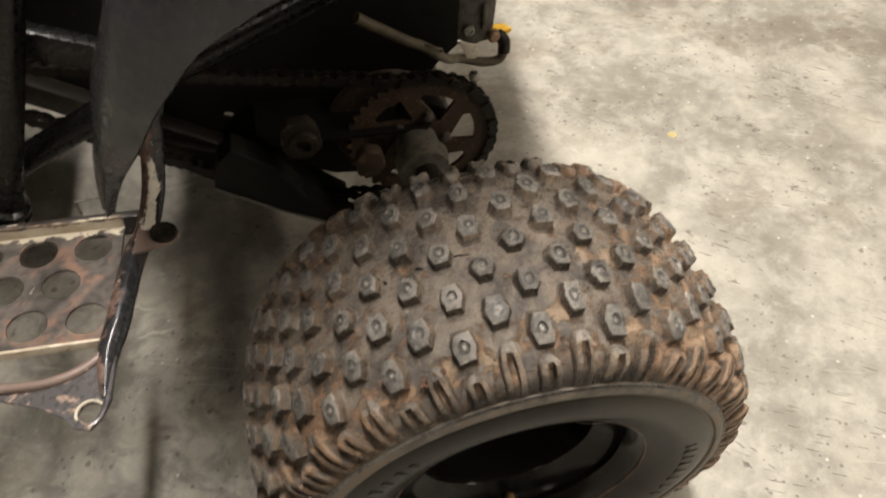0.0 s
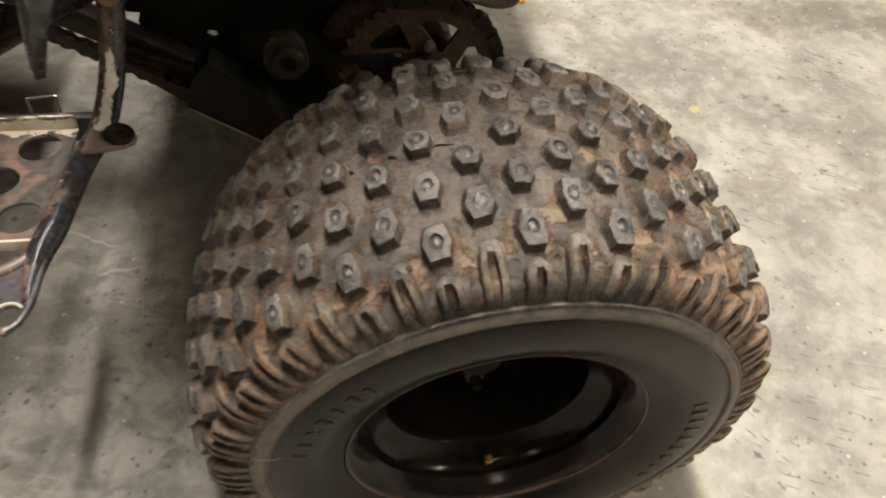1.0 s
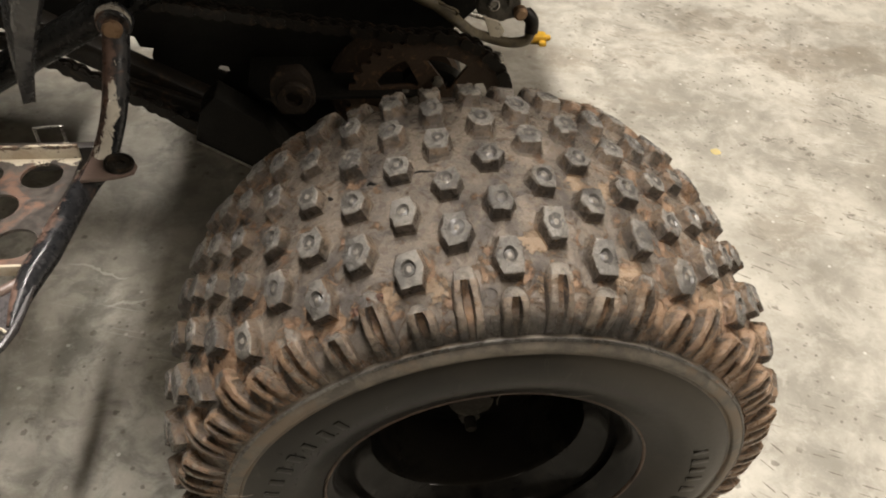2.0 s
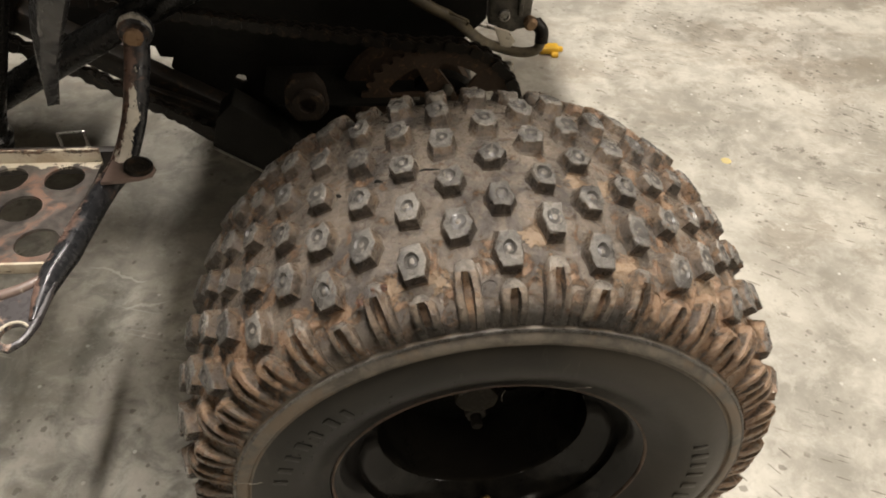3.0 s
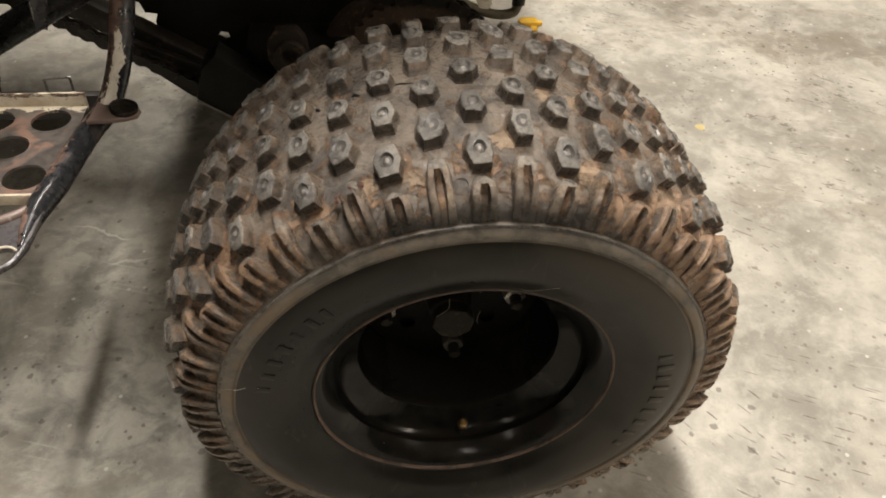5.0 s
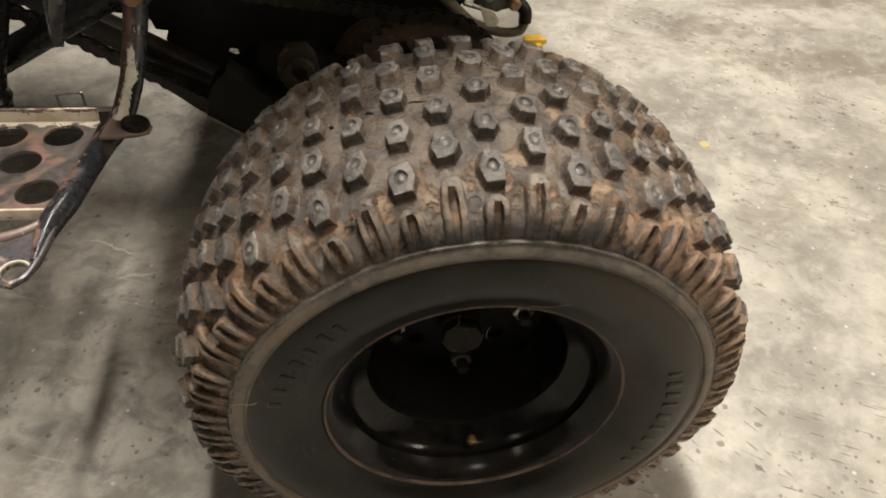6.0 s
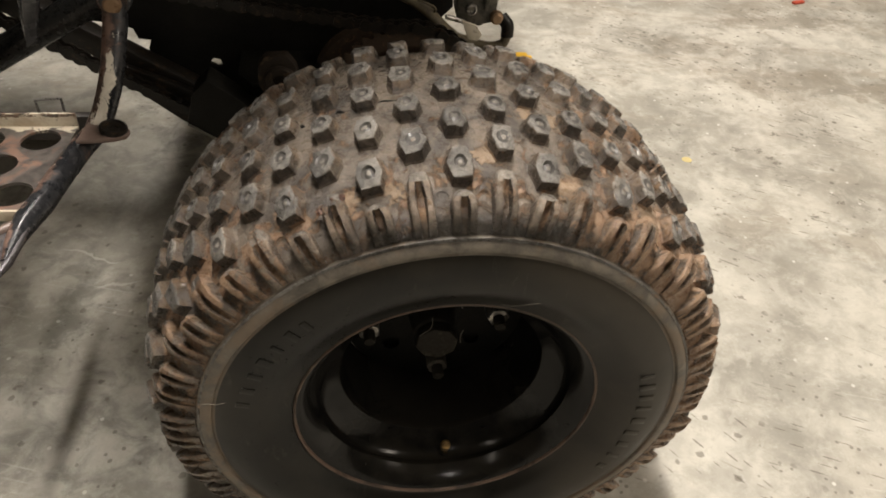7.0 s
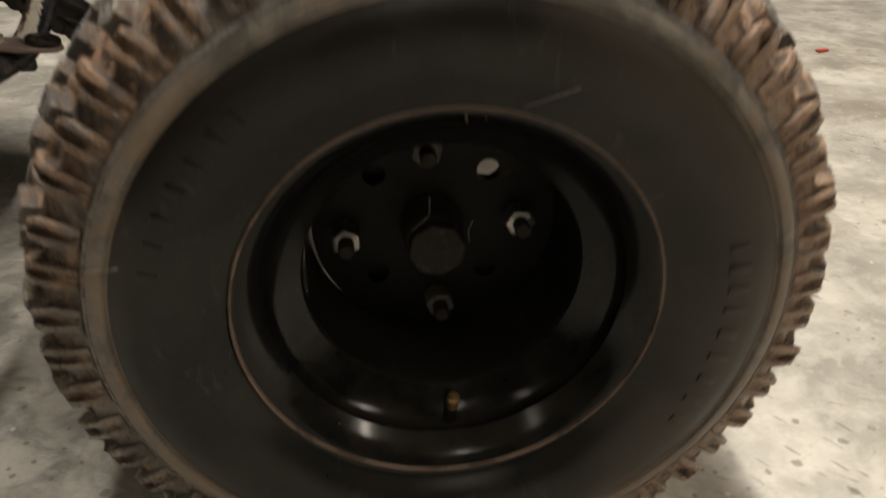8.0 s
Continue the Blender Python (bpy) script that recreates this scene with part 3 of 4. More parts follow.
def knob_mesh(y, seed, long):
    """One six-sided knob with a dimple, standing on the tread base at y, at the top of the wheel."""
    rnd = random.Random(seed)
    r, lean = crown(y)
    wx, wy, high = 0.0087, long * 0.95, 0.0105 + rnd.uniform(-0.0009, 0.0004)
    shape = [(-wx, 0), (-wx * 0.62, -wy), (wx * 0.62, -wy), (wx, 0), (wx * 0.62, wy), (-wx * 0.62, wy)]
    shape = [(x + rnd.uniform(-0.0009, 0.0009), v + rnd.uniform(-0.001, 0.001)) for x, v in shape]
    shape = [q for i, a in enumerate(shape) for q in (a, ((a[0] + shape[(i + 1) % 6][0]) / 2, (a[1] + shape[(i + 1) % 6][1]) / 2))]
    outward = -1 if y < 0.001 else 1
    bm = bmesh.new()
    rings = []
    tilt_x, tilt_y = rnd.uniform(-0.06, 0.06), rnd.uniform(-0.06, 0.06)
    chips = [rnd.uniform(0.0006, 0.0022) if rnd.random() < 0.3 else 0.0 for _ in range(12)]
    for scale, fill, z in ((1.18, 1.0, -0.0025), (1.08, 0.45, 0.0016), (1.045, 0.1, high - 0.0018), (1.015, 0, high - 0.0006), (0.94, 0, high)):
        ring = []
        for (x, v), chip in zip(shape, chips):
            slack = fill * (0.004 if v * outward < -0.004 else 0.0018 if abs(v) < 0.004 else 0.0)
            side = Vector((x, v)).normalized() * slack
            wear = rnd.uniform(-0.0004, 0.0004) + x * tilt_x + v * tilt_y - chip if z > 0.0085 else 0
            trim = 1 - chip * 40 if z > 0.006 else 1
            ring.append(bm.verts.new((x * scale * trim + side.x, v * scale * trim + side.y, z + wear)))
        rings.append(ring)
    hole, worn = rnd.uniform(0.75, 1.0), rnd.uniform(0.15, 1.0)
    slip = rnd.uniform(-0.0004, 0.0004)
    for rr, z in ((0.0060, high - 0.0001), (0.0054, high + 0.0004 * worn), (0.0040, high - 0.0017 * worn), (0.0019, high - 0.0006 * worn)):
        rings.append([bm.verts.new((slip + rr * hole * math.cos(math.pi + q * math.pi / 6) * rnd.uniform(0.88, 1.1), rr * hole * math.sin(math.pi + q * math.pi / 6) * 1.25 * rnd.uniform(0.9, 1.1), z + rnd.uniform(-0.0004, 0.0004))) for q in range(12)])
    for i, (a, b) in enumerate(zip(rings, rings[1:])):
        scuffed = [rnd.random() < 0.3 for _ in range(12)]
        for k in range(12):
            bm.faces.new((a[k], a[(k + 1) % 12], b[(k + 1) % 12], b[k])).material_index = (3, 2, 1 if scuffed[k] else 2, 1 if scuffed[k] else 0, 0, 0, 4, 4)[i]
    # dimple centre in the paler edge colour, a painted glint
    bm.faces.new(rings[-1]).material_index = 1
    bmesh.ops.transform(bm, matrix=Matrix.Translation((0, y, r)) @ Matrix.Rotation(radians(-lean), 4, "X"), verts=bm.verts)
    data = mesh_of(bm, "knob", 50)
    for m in (M_KNOB, M_EDGE, M_SHADED_SIDES, M_CARCASS, M_DIMPLE):
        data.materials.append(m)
    return data


def lug_mesh(y0, seed, angle, sign=-1):
    """A shoulder lug: an arch-ended bar with a groove, running down from y0 to the scuffed band."""
    rnd = random.Random(seed)
    bm = bmesh.new()
    w = 0.0080 + rnd.uniform(-0.0006, 0.0006)
    y0 += rnd.uniform(-0.0018, 0.0015)
    cap = min(0.0135, (0.1148 - y0) * 0.42) * rnd.uniform(0.8, 1.2)
    lift, skew = rnd.uniform(0.85, 1.12), rnd.uniform(-0.0012, 0.0012)
    stations = [y0, y0 + 0.003, y0 + cap * 0.72, *np.linspace(y0 + cap, 0.1148, 5)]
    rings = []
    for i, y in enumerate(stations):
        r, lean = crown(y)
        n = Vector((0, sign * math.sin(radians(abs(lean))), math.cos(radians(lean))))
        base = Vector((0, sign * y, r))
        h = lift * (0.0046, 0.0084, 0.0096, 0.0092, 0.0083, 0.0068, 0.0047, 0.0013)[i]
        ww = w * (0.34, 0.72, 0.93, 1.0, 1.0, 0.99, 0.97, 0.94)[i]
        deep = h * (1, 1, 0.95, 0.5, 0.35, 0.4, 0.6, 0.95)[i]
        g = (0.16, 0.16, 0.18, 0.25, 0.3, 0.28, 0.24, 0.2)[i]
        row = [(-ww * 1.12, -0.003), (-ww, h * 0.72), (-ww * 0.85, h * 0.96), (-ww * (g + 0.14), h), (-ww * g, deep), (ww * g, deep), (ww * (g + 0.14), h), (ww * 0.85, h * 0.96), (ww, h * 0.72), (ww * 1.12, -0.003)]
        rings.append([bm.verts.new(base + Vector((x + skew * (1 - i / 4) + rnd.uniform(-0.00035, 0.00035), 0, 0)) + n * (v + rnd.uniform(-0.0004, 0.0004))) for x, v in row])
    for i, (a, b) in enumerate(zip(rings, rings[1:])):
        for k in range(9):
            face = bm.faces.new((a[k], a[k + 1], b[k + 1], b[k]))
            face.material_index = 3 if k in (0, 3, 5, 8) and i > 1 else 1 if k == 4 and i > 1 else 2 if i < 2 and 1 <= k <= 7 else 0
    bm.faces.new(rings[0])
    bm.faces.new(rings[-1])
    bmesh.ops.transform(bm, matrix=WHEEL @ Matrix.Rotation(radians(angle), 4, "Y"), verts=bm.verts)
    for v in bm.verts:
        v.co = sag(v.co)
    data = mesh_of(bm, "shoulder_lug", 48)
    for m in (M_LUG, M_CLAY, M_CAP, M_SHADED_SIDES):
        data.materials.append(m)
    return data


EVEN = (-0.080, -0.040, 0.0, 0.040, 0.080)
ODD = (-0.060, -0.0205, 0.0205, 0.060)
LENGTH = {0.0: 0.0098, 0.0205: 0.0100, 0.040: 0.0106, 0.060: 0.0120, 0.080: 0.0122}
knobs = {y: [knob_mesh(y, int(1000 * (y + 1)) * 7 + v, LENGTH[abs(y)]) for v in range(10)] for y in EVEN + ODD}
PITCHES = 50
rnd = random.Random(4)


def seat(m):
    """Lifts a piece of the tread where the tyre is flattened."""
    p = m @ Vector((0, 0, 0.2370))
    return Matrix.Translation((0, 0, sag(p).z - p.z)) @ m if p.z < 0.04 else m


for k in range(PITCHES):
    angle = 0.1 + 360 / PITCHES * k
    for y in (ODD if k % 2 else EVEN):
        turn = Matrix.Rotation(radians(angle + rnd.uniform(-0.25, 0.25)), 4, "Y")
        piece("knob", rnd.choice(knobs[y]), tyre, seat(WHEEL @ Matrix.Translation((0, rnd.uniform(-0.0008, 0.0008), 0)) @ turn))
    piece("shoulder_lug", lug_mesh((0.096, 0.083)[k % 2], 50 + k, angle + rnd.uniform(-0.3, 0.3)), tyre, Matrix())
bm = bmesh.new()
for k in range(PITCHES):
    data = lug_mesh(0.083 if k % 2 else 0.096, 180 + k, 0.1 + 360 / PITCHES * k, 1)
    bm.from_mesh(data)
    bpy.data.meshes.remove(data)
inner = tagged(part("inner_shoulder_rubber", bm, M_LUG, tyre), kind="stuff")
for m in (M_CLAY, M_CAP, M_SHADED_SIDES):
    inner.data.materials.append(m)

# round moulding marks between the shoulder lugs
r, lean = crown(0.099)
marks = []
for v in range(2):
    bm = bmesh.new()
    rings = [[bm.verts.new((rr * math.cos(q * math.pi / 9), rr * 1.15 * math.sin(q * math.pi / 9), z)) for q in range(18)] for rr, z in ((0.0052 + 0.0004 * v, -0.0008), (0.0050 + 0.0004 * v, 0.0004), (0.0043 + 0.0004 * v, 0.0004), (0.0040 + 0.0004 * v, -0.0008))]
    for a, b in zip(rings, rings[1:]):
        for q in range(18):
            bm.faces.new((a[q], a[(q + 1) % 18], b[(q + 1) % 18], b[q]))
    bmesh.ops.transform(bm, matrix=Matrix.Translation((0, -0.099, r)) @ Matrix.Rotation(radians(-lean if lean < 0 else lean), 4, "X"), verts=bm.verts)
    data = mesh_of(bm, "moulded_ring")
    data.materials.append(M_CARCASS)
    marks.append(data)
for k in range(PITCHES):
    piece("moulded_ring", marks[k % 2], tyre, seat(WHEEL @ Matrix.Rotation(radians(3.7 + 360 / PITCHES * k), 4, "Y")))

# worn raised lettering, now plain bars
for k, (a, tall, wide) in enumerate(((74, 0.011, 0.004), (79, 0.013, 0.006), (84, 0.012, 0.005), (89, 0.013, 0.004), (95, 0.012, 0.007), (101, 0.013, 0.005), (107, 0.011, 0.006), (113, 0.012, 0.004), (119, 0.008, 0.006), (-40, 0.01, 0.005), (-45, 0.011, 0.006), (-51, 0.01, 0.004), (-57, 0.011, 0.007), (-63, 0.011, 0.005), (-69, 0.01, 0.006), (-75, 0.01, 0.005), (-150, 0.008, 0.005), (-157, 0.008, 0.006), (-164, 0.008, 0.005))):
    bm = box((-wide / 2, -0.0007, -tall / 2), (wide / 2, 0.0004, tall / 2), 0.0003)
    mark = part("raised_bar", bm, M_SIDE, tyre)
    mark.matrix_basis = Matrix.Translation((0, 0, 0.0067)) @ WHEEL @ Matrix.Rotation(radians(a), 4, "Y") @ Matrix.Translation((0, -0.1227, 0.163))

# rim: rows of (world y, radius); barrel with a dish towards the hub
RIM = [(-0.100, 0.1238), (-0.1085, 0.1245), (-0.1108, 0.1230), (-0.1100, 0.1207), (-0.1065, 0.1160), (-0.1010, 0.1112), (-0.0970, 0.1084), (-0.0950, 0.1070), (-0.0925, 0.1072), (-0.0880, 0.1085), (-0.0840, 0.1080), (-0.0780, 0.1045), (-0.0715, 0.0975), (-0.0660, 0.0908), (-0.0632, 0.0876), (-0.0610, 0.0868), (-0.0580, 0.0866), (-0.0500, 0.0868), (-0.0040, 0.0866), (0.0040, 0.0852)]
BACK = [(0.008, 0.0852), (0.008, 0.090), (-0.055, 0.0905), (-0.0635, 0.0925), (-0.0700, 0.1000), (-0.0770, 0.1085), (-0.0840, 0.1120), (-0.094, 0.1120), (-0.100, 0.1190)]
RIM = [(y + 0.007 * min(max((-0.06 - y) / 0.035, 0), 1), r) for y, r in RIM]
BACK = [(y + 0.007 * min(max((-0.06 - y) / 0.035, 0), 1), r) for y, r in BACK]
hubless = (-0.002, 0, 0.2435)
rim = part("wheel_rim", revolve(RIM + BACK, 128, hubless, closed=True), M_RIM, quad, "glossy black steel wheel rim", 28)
rim.matrix_basis = TOE
part("bead", revolve([(-0.090, 0.1242), (-0.1022, 0.1246), (-0.1042, 0.1262), (-0.1050, 0.129), (-0.104, 0.1315), (-0.090, 0.1315)], 128, hubless, closed=True), M_SIDE, tyre)
part("lip_edge", revolve([(-0.1028, 0.1250), (-0.1056, 0.1249), (-0.1064, 0.1240), (-0.1058, 0.1229), (-0.1034, 0.1226)], 128, hubless, closed=True), M_LIP, rim, "thin rust-brown worn lip")
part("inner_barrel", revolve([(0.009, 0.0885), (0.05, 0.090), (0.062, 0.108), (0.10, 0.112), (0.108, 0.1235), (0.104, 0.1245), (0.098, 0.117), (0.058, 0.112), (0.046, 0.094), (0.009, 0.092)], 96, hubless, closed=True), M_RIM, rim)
PHASE = radians(5.0)
disc_holes = [loop_circle(0.0545 * math.cos(PHASE - 0.07 + math.pi / 4 + k * math.pi / 2), 0.0545 * math.sin(PHASE - 0.07 + math.pi / 4 + k * math.pi / 2), 0.0078, 20) for k in range(4)] + [loop_circle(0, 0, 0.0215, 32)]
part("disc", holed_plate(loop_circle(0.003, 0, 0.0856, 64), disc_holes, 0.004, Matrix.Translation((-0.003, 0.004, HUB)) @ FACING), M_BLACK, rim)
for k in range(4):
    a = PHASE + k * math.pi / 2
    m = Matrix.Translation((0.0595 * math.cos(a) - 0.003, 0.004, HUB + 0.0595 * math.sin(a))) @ Matrix.Rotation(math.pi / 2, 4, "X")
    bm = prism(loop_circle(0, 0, 0.0105, 6, 0.3 * k), 0.0, 0.016, m, 0.0012)
    nut = part("wheel_nut", bm, M_CHROME if k in (0, 2) else M_CAST, rim, "dull chrome wheel nut")
    part("stud", revolve([(0.0, 0.0055), (-0.018, 0.0055), (-0.0195, 0.0045)], 16, (0.0595 * math.cos(a) - 0.003, -0.004, HUB + 0.0595 * math.sin(a))), M_DUSTY, rim)
stem = part("valve_stem", revolve([(0, 0.0052), (-0.004, 0.005), (-0.012, 0.0042), (-0.022, 0.004)], 16, (0, 0, 0)), M_BLACK, rim)
stem.matrix_basis = Matrix.Translation((0.003, -0.074, 0.136)) @ Matrix.Rotation(radians(-68), 4, "X")
cap = part("valve_cap", revolve([(-0.018, 0.0044), (-0.02, 0.0047), (-0.029, 0.0044), (-0.0305, 0.003)], 12, (0, 0, 0)), M_BRASS, rim, "small brass valve cap")
cap.matrix_basis = stem.matrix_basis.copy()

# hub and axle
part("hub", revolve([(0.045, 0.020), (0.010, 0.0220), (-0.001, 0.0220), (-0.008, 0.0205), (-0.016, 0.0198), (-0.0205, 0.0185), (-0.0225, 0.016)], 40, (-0.003, 0, HUB)), M_DUSTY, quad, "dusty wheel hub with rounded nose")
part("axle_nut", prism(loop_circle(0, 0, 0.0198, 8, 0.2), 0.0, 0.013, Matrix.Translation((-0.0018, -0.021, HUB - 0.001)) @ Matrix.Rotation(math.pi / 2, 4, "X"), 0.003), M_DUSTY, quad, "greasy dusty axle nut")
seen = PHASE - 0.07 + math.pi / 4
part("hub_flange", holed_plate(loop_circle(0, 0, 0.070, 48), [loop_circle(0.0545 * math.cos(seen), 0.0545 * math.sin(seen), 0.0105, 20)], 0.008, Matrix.Translation((-0.003, 0.012, HUB)) @ FACING), M_BLACK, quad)
part("axle", tube([(0, 0.03, HUB), (0, 0.86, HUB)], 0.0165, 20), M_GREASE, quad, "greasy steel rear axle").matrix_basis = TOE
part("bearing_carrier", revolve([(0.322, 0.018), (0.324, 0.033), (0.348, 0.036), (0.351, 0.030), (0.384, 0.028)], 40, hubless), M_CAST, quad, "dusty cast axle collar").matrix_basis = TOE

# sprocket with its chain
SY = 0.39
teeth = []
for k in range(38):
    a = 2 * math.pi * k / 38
    for da, r in ((-0.06, 0.0945), (-0.02, 0.1005), (0.02, 0.1005), (0.06, 0.0945)):
        teeth.append((r * math.cos(a + da), r * math.sin(a + da)))
SX = -0.006
windows = []
for k in range(6):
    a0 = 2 * math.pi * k / 6
    outer = [(0.074 * math.cos(a), 0.074 * math.sin(a)) for a in np.linspace(a0 - 0.13, a0 + 0.50, 7)]
    inner = [(r * math.cos(a0 + a), r * math.sin(a0 + a)) for r, a in ((0.066, 0.56), (0.042, 0.12), (0.0345, -0.1), (0.038, -0.2))]
    windows.append(outer + inner)
sprocket = part("sprocket", holed_plate(teeth, windows + [loop_circle(0, 0, 0.02, 24)], 0.006, Matrix.Translation((SX, SY - 0.003, HUB)) @ FACING), M_BROWN, quad, "rust-brown rear sprocket")
for k in range(5):
    a = 2 * math.pi * k / 5 + 0.05
    part("sprocket_bolt", prism(loop_circle(0, 0, 0.007, 6), 0, 0.007, Matrix.Translation((SX + 0.034 * math.cos(a), SY - 0.003, HUB + 0.042 * math.sin(a))) @ Matrix.Rotation(math.pi / 2, 4, "X"), 0.0006), M_CAST, sprocket)
lower = [(v.x, v.z) for v in smooth_path([(-0.56, 0, 0.385), (-0.46, 0, 0.336), (-0.38, 0, 0.286), (-0.30, 0, 0.236), (-0.22, 0, 0.19), (-0.13, 0, 0.157), (-0.04, 0, 0.1455)], 40)]
wrap = [(SX + 0.0985 * math.sin(a), HUB - 0.0985 * math.cos(a)) for a in np.linspace(-0.2, math.pi + 0.12, 80)]
upper = [(v.x, v.z) for v in smooth_path([(-0.03, 0, 0.341), (-0.25, 0, 0.375), (-0.56, 0, 0.43)], 60)]
route = lower + wrap + upper
chain = part("chain", tube([(-0.58, SY, 0.39), (-0.54, SY, 0.39)], 0.03, 20), M_GREASE, quad, "greasy drive chain round its sprockets")


def link_mesh(wide):
    bm = bmesh.new()
    shape = [(-0.0125, -0.004), (-0.009, -0.0068), (-0.004, -0.0068), (0, -0.0048), (0.004, -0.0068), (0.009, -0.0068), (0.0125, -0.004)]
    shape += [(x, -v) for x, v in reversed(shape)]
    for y in (-wide, wide):
        made = prism(shape, y - 0.0011, y + 0.0011, FACING)
        data = bpy.data.meshes.new("side")
        made.to_mesh(data)
        made.free()
        bm.from_mesh(data)
        bpy.data.meshes.remove(data)
    for x in (-0.0079, 0.0079):
        tube([(x, -wide, 0), (x, wide, 0)], 0.0046, 8, bm=bm)
    data = mesh_of(bm, "chain_link", 40)
    data.materials.append(M_GREASE)
    return data


kinds = (link_mesh(0.0045), link_mesh(0.0072))
run, count = 0.0, 0
for (x0, z0), (x1, z1) in zip(route, route[1:]):
    step = math.hypot(x1 - x0, z1 - z0)
    while run <= step and step > 0:
        f = run / step
        m = Matrix.Translation((x0 + (x1 - x0) * f, SY, z0 + (z1 - z0) * f)) @ Matrix.Rotation(-math.atan2(z1 - z0, x1 - x0), 4, "Y")
        piece("chain_link", kinds[count % 2], chain, m)
        run, count = run + 0.0159, count + 1
    run -= step

# swingarm, skid under the chain
def beam(a, b, wide, high, bevel=0.006):
    a, b = Vector(a), Vector(b)
    m = Matrix.Translation(a) @ (b - a).to_track_quat("X", "Z").to_matrix().to_4x4()
    return box((0, -wide / 2, -high / 2), ((b - a).length, wide / 2, high / 2), bevel, m=m)


part("lower_rail", beam((-0.60, 0.44, 0.424), (-0.19, 0.44, 0.167), 0.03, 0.032), M_GREASE, quad, "greasy black lower rail")
part("swingarm", beam((-0.62, 0.60, 0.33), (0.02, 0.60, 0.25), 0.045, 0.06), M_BLACK, quad, "black box-section swingarm")
# added sheet, cut to the outline of the bike's dark middle
guard = [(-0.47, 0.335), (-0.415, 0.313), (-0.374, 0.308), (-0.3546, 0.3015), (-0.3507, 0.2878), (-0.3356, 0.286), (-0.340, 0.2747), (-0.335, 0.25), (-0.30, 0.2), (-0.12, 0.125), (-0.005, 0.115), (-0.002, 0.255), (0.012, 0.285), (0.03, 0.31), (0.055, 0.335), (0.055, 0.62), (-0.47, 0.62)]
chink = [(-0.266, 0.254), (-0.256, 0.248), (-0.249, 0.250), (-0.251, 0.259), (-0.260, 0.261)]
part("dark_backing", holed_plate(guard, [chink], 0.006, Matrix.Translation((0, 0.462, 0)) @ FACING), M_BLACK, quad, "black sheet outlining the dark middle of the bike")
part("axle_housing", revolve([(0.40, 0.03), (0.405, 0.044), (0.62, 0.044), (0.63, 0.03)], 32, hubless), M_BLACK, quad)
skid = [(-0.282, 0.229), (-0.20, 0.172), (-0.12, 0.125), (-0.04, 0.105), (0.03, 0.11), (0.03, 0.118), (-0.04, 0.114), (-0.11, 0.135), (-0.17, 0.19), (-0.20, 0.25), (-0.25, 0.29), (-0.27, 0.27)]
part("skid_plate", prism(skid, 0.352, 0.388, FACING, 0.002), M_BLACK, quad, "black steel chain skid plate")
part("skid_flange", prism([(-0.276, 0.224), (-0.20, 0.172), (-0.12, 0.125), (-0.11, 0.135), (-0.17, 0.19), (-0.215, 0.232), (-0.255, 0.245)], 0.388, 0.43, FACING, 0.001), M_BLACK, quad)
part("chain_roller_bracket", prism([(-0.188, 0.308), (-0.179, 0.320), (-0.152, 0.322), (-0.142, 0.308), (-0.138, 0.277), (-0.152, 0.262), (-0.180, 0.262), (-0.190, 0.282)], 0.352, 0.37, FACING, 0.005), M_GRIME, quad)
part("chain_roller", revolve([(0.012, 0.009), (0.012, 0.018), (0.0, 0.020), (-0.004, 0.018), (-0.004, 0.010), (0.004, 0.009)], 28, (-0.162, 0.348, 0.290), closed=True), M_GRIME, quad, "grimy brown chain roller")
part("adjuster_block", prism([(-0.098, 0.232), (-0.100, 0.262), (-0.085, 0.276), (-0.066, 0.270), (-0.060, 0.245), (-0.072, 0.230)], 0.338, 0.358, FACING, 0.005), M_BROWN, quad)
part("hub_carrier", revolve([(0.425, 0.012), (0.425, 0.078), (0.432, 0.083), (0.44, 0.078), (0.44, 0.012)], 48, (-0.045, 0, 0.245)), M_BROWN, quad, "grimy brown hub carrier")
# added filler that closes a bright gap beside the chain
part("chain_gap_filler", prism([(-0.372, 0.285), (-0.372, 0.262), (-0.30, 0.200), (-0.26, 0.175), (-0.25, 0.19), (-0.27, 0.24)], 0.405, 0.415, FACING, 0.002), M_GREASE, quad)
# the edge's highlight, modelled as a thin paler tube
part("skid_highlight", tube([(-0.281, 0.351, 0.2285), (-0.24, 0.351, 0.1995), (-0.20, 0.351, 0.1715), (-0.12, 0.351, 0.1248)], 0.0011, 8, 2), M_CAST, quad, "thin pale highlight drawn along the skid plate")
# dark middle of the bike
part("airbox", box((-0.33, 0.475, 0.35), (-0.01, 0.66, 0.62), 0.03), M_BLACK, quad, "black plastic airbox")
part("engine_case", prism([(-0.95, 0.26), (-0.60, 0.26), (-0.50, 0.33), (-0.47, 0.42), (-0.50, 0.52), (-0.62, 0.56), (-0.95, 0.56)], 0.36, 0.84, FACING, 0.02), M_GREASE, quad, "greasy black engine case")
part("frame_tube", tube([(-0.56, 0.33, 0.28), (-0.45, 0.33, 0.341), (-0.38, 0.33, 0.38), (-0.28, 0.33, 0.435), (-0.10, 0.33, 0.52)], 0.0165), M_GLOSS, quad, "black frame tube")
part("brake_strut", tube([(-0.378, 0.29, 0.60), (-0.442, 0.29, 0.43), (-0.487, 0.29, 0.315)], 0.0145), M_GLOSS, quad, "black sloping strut")
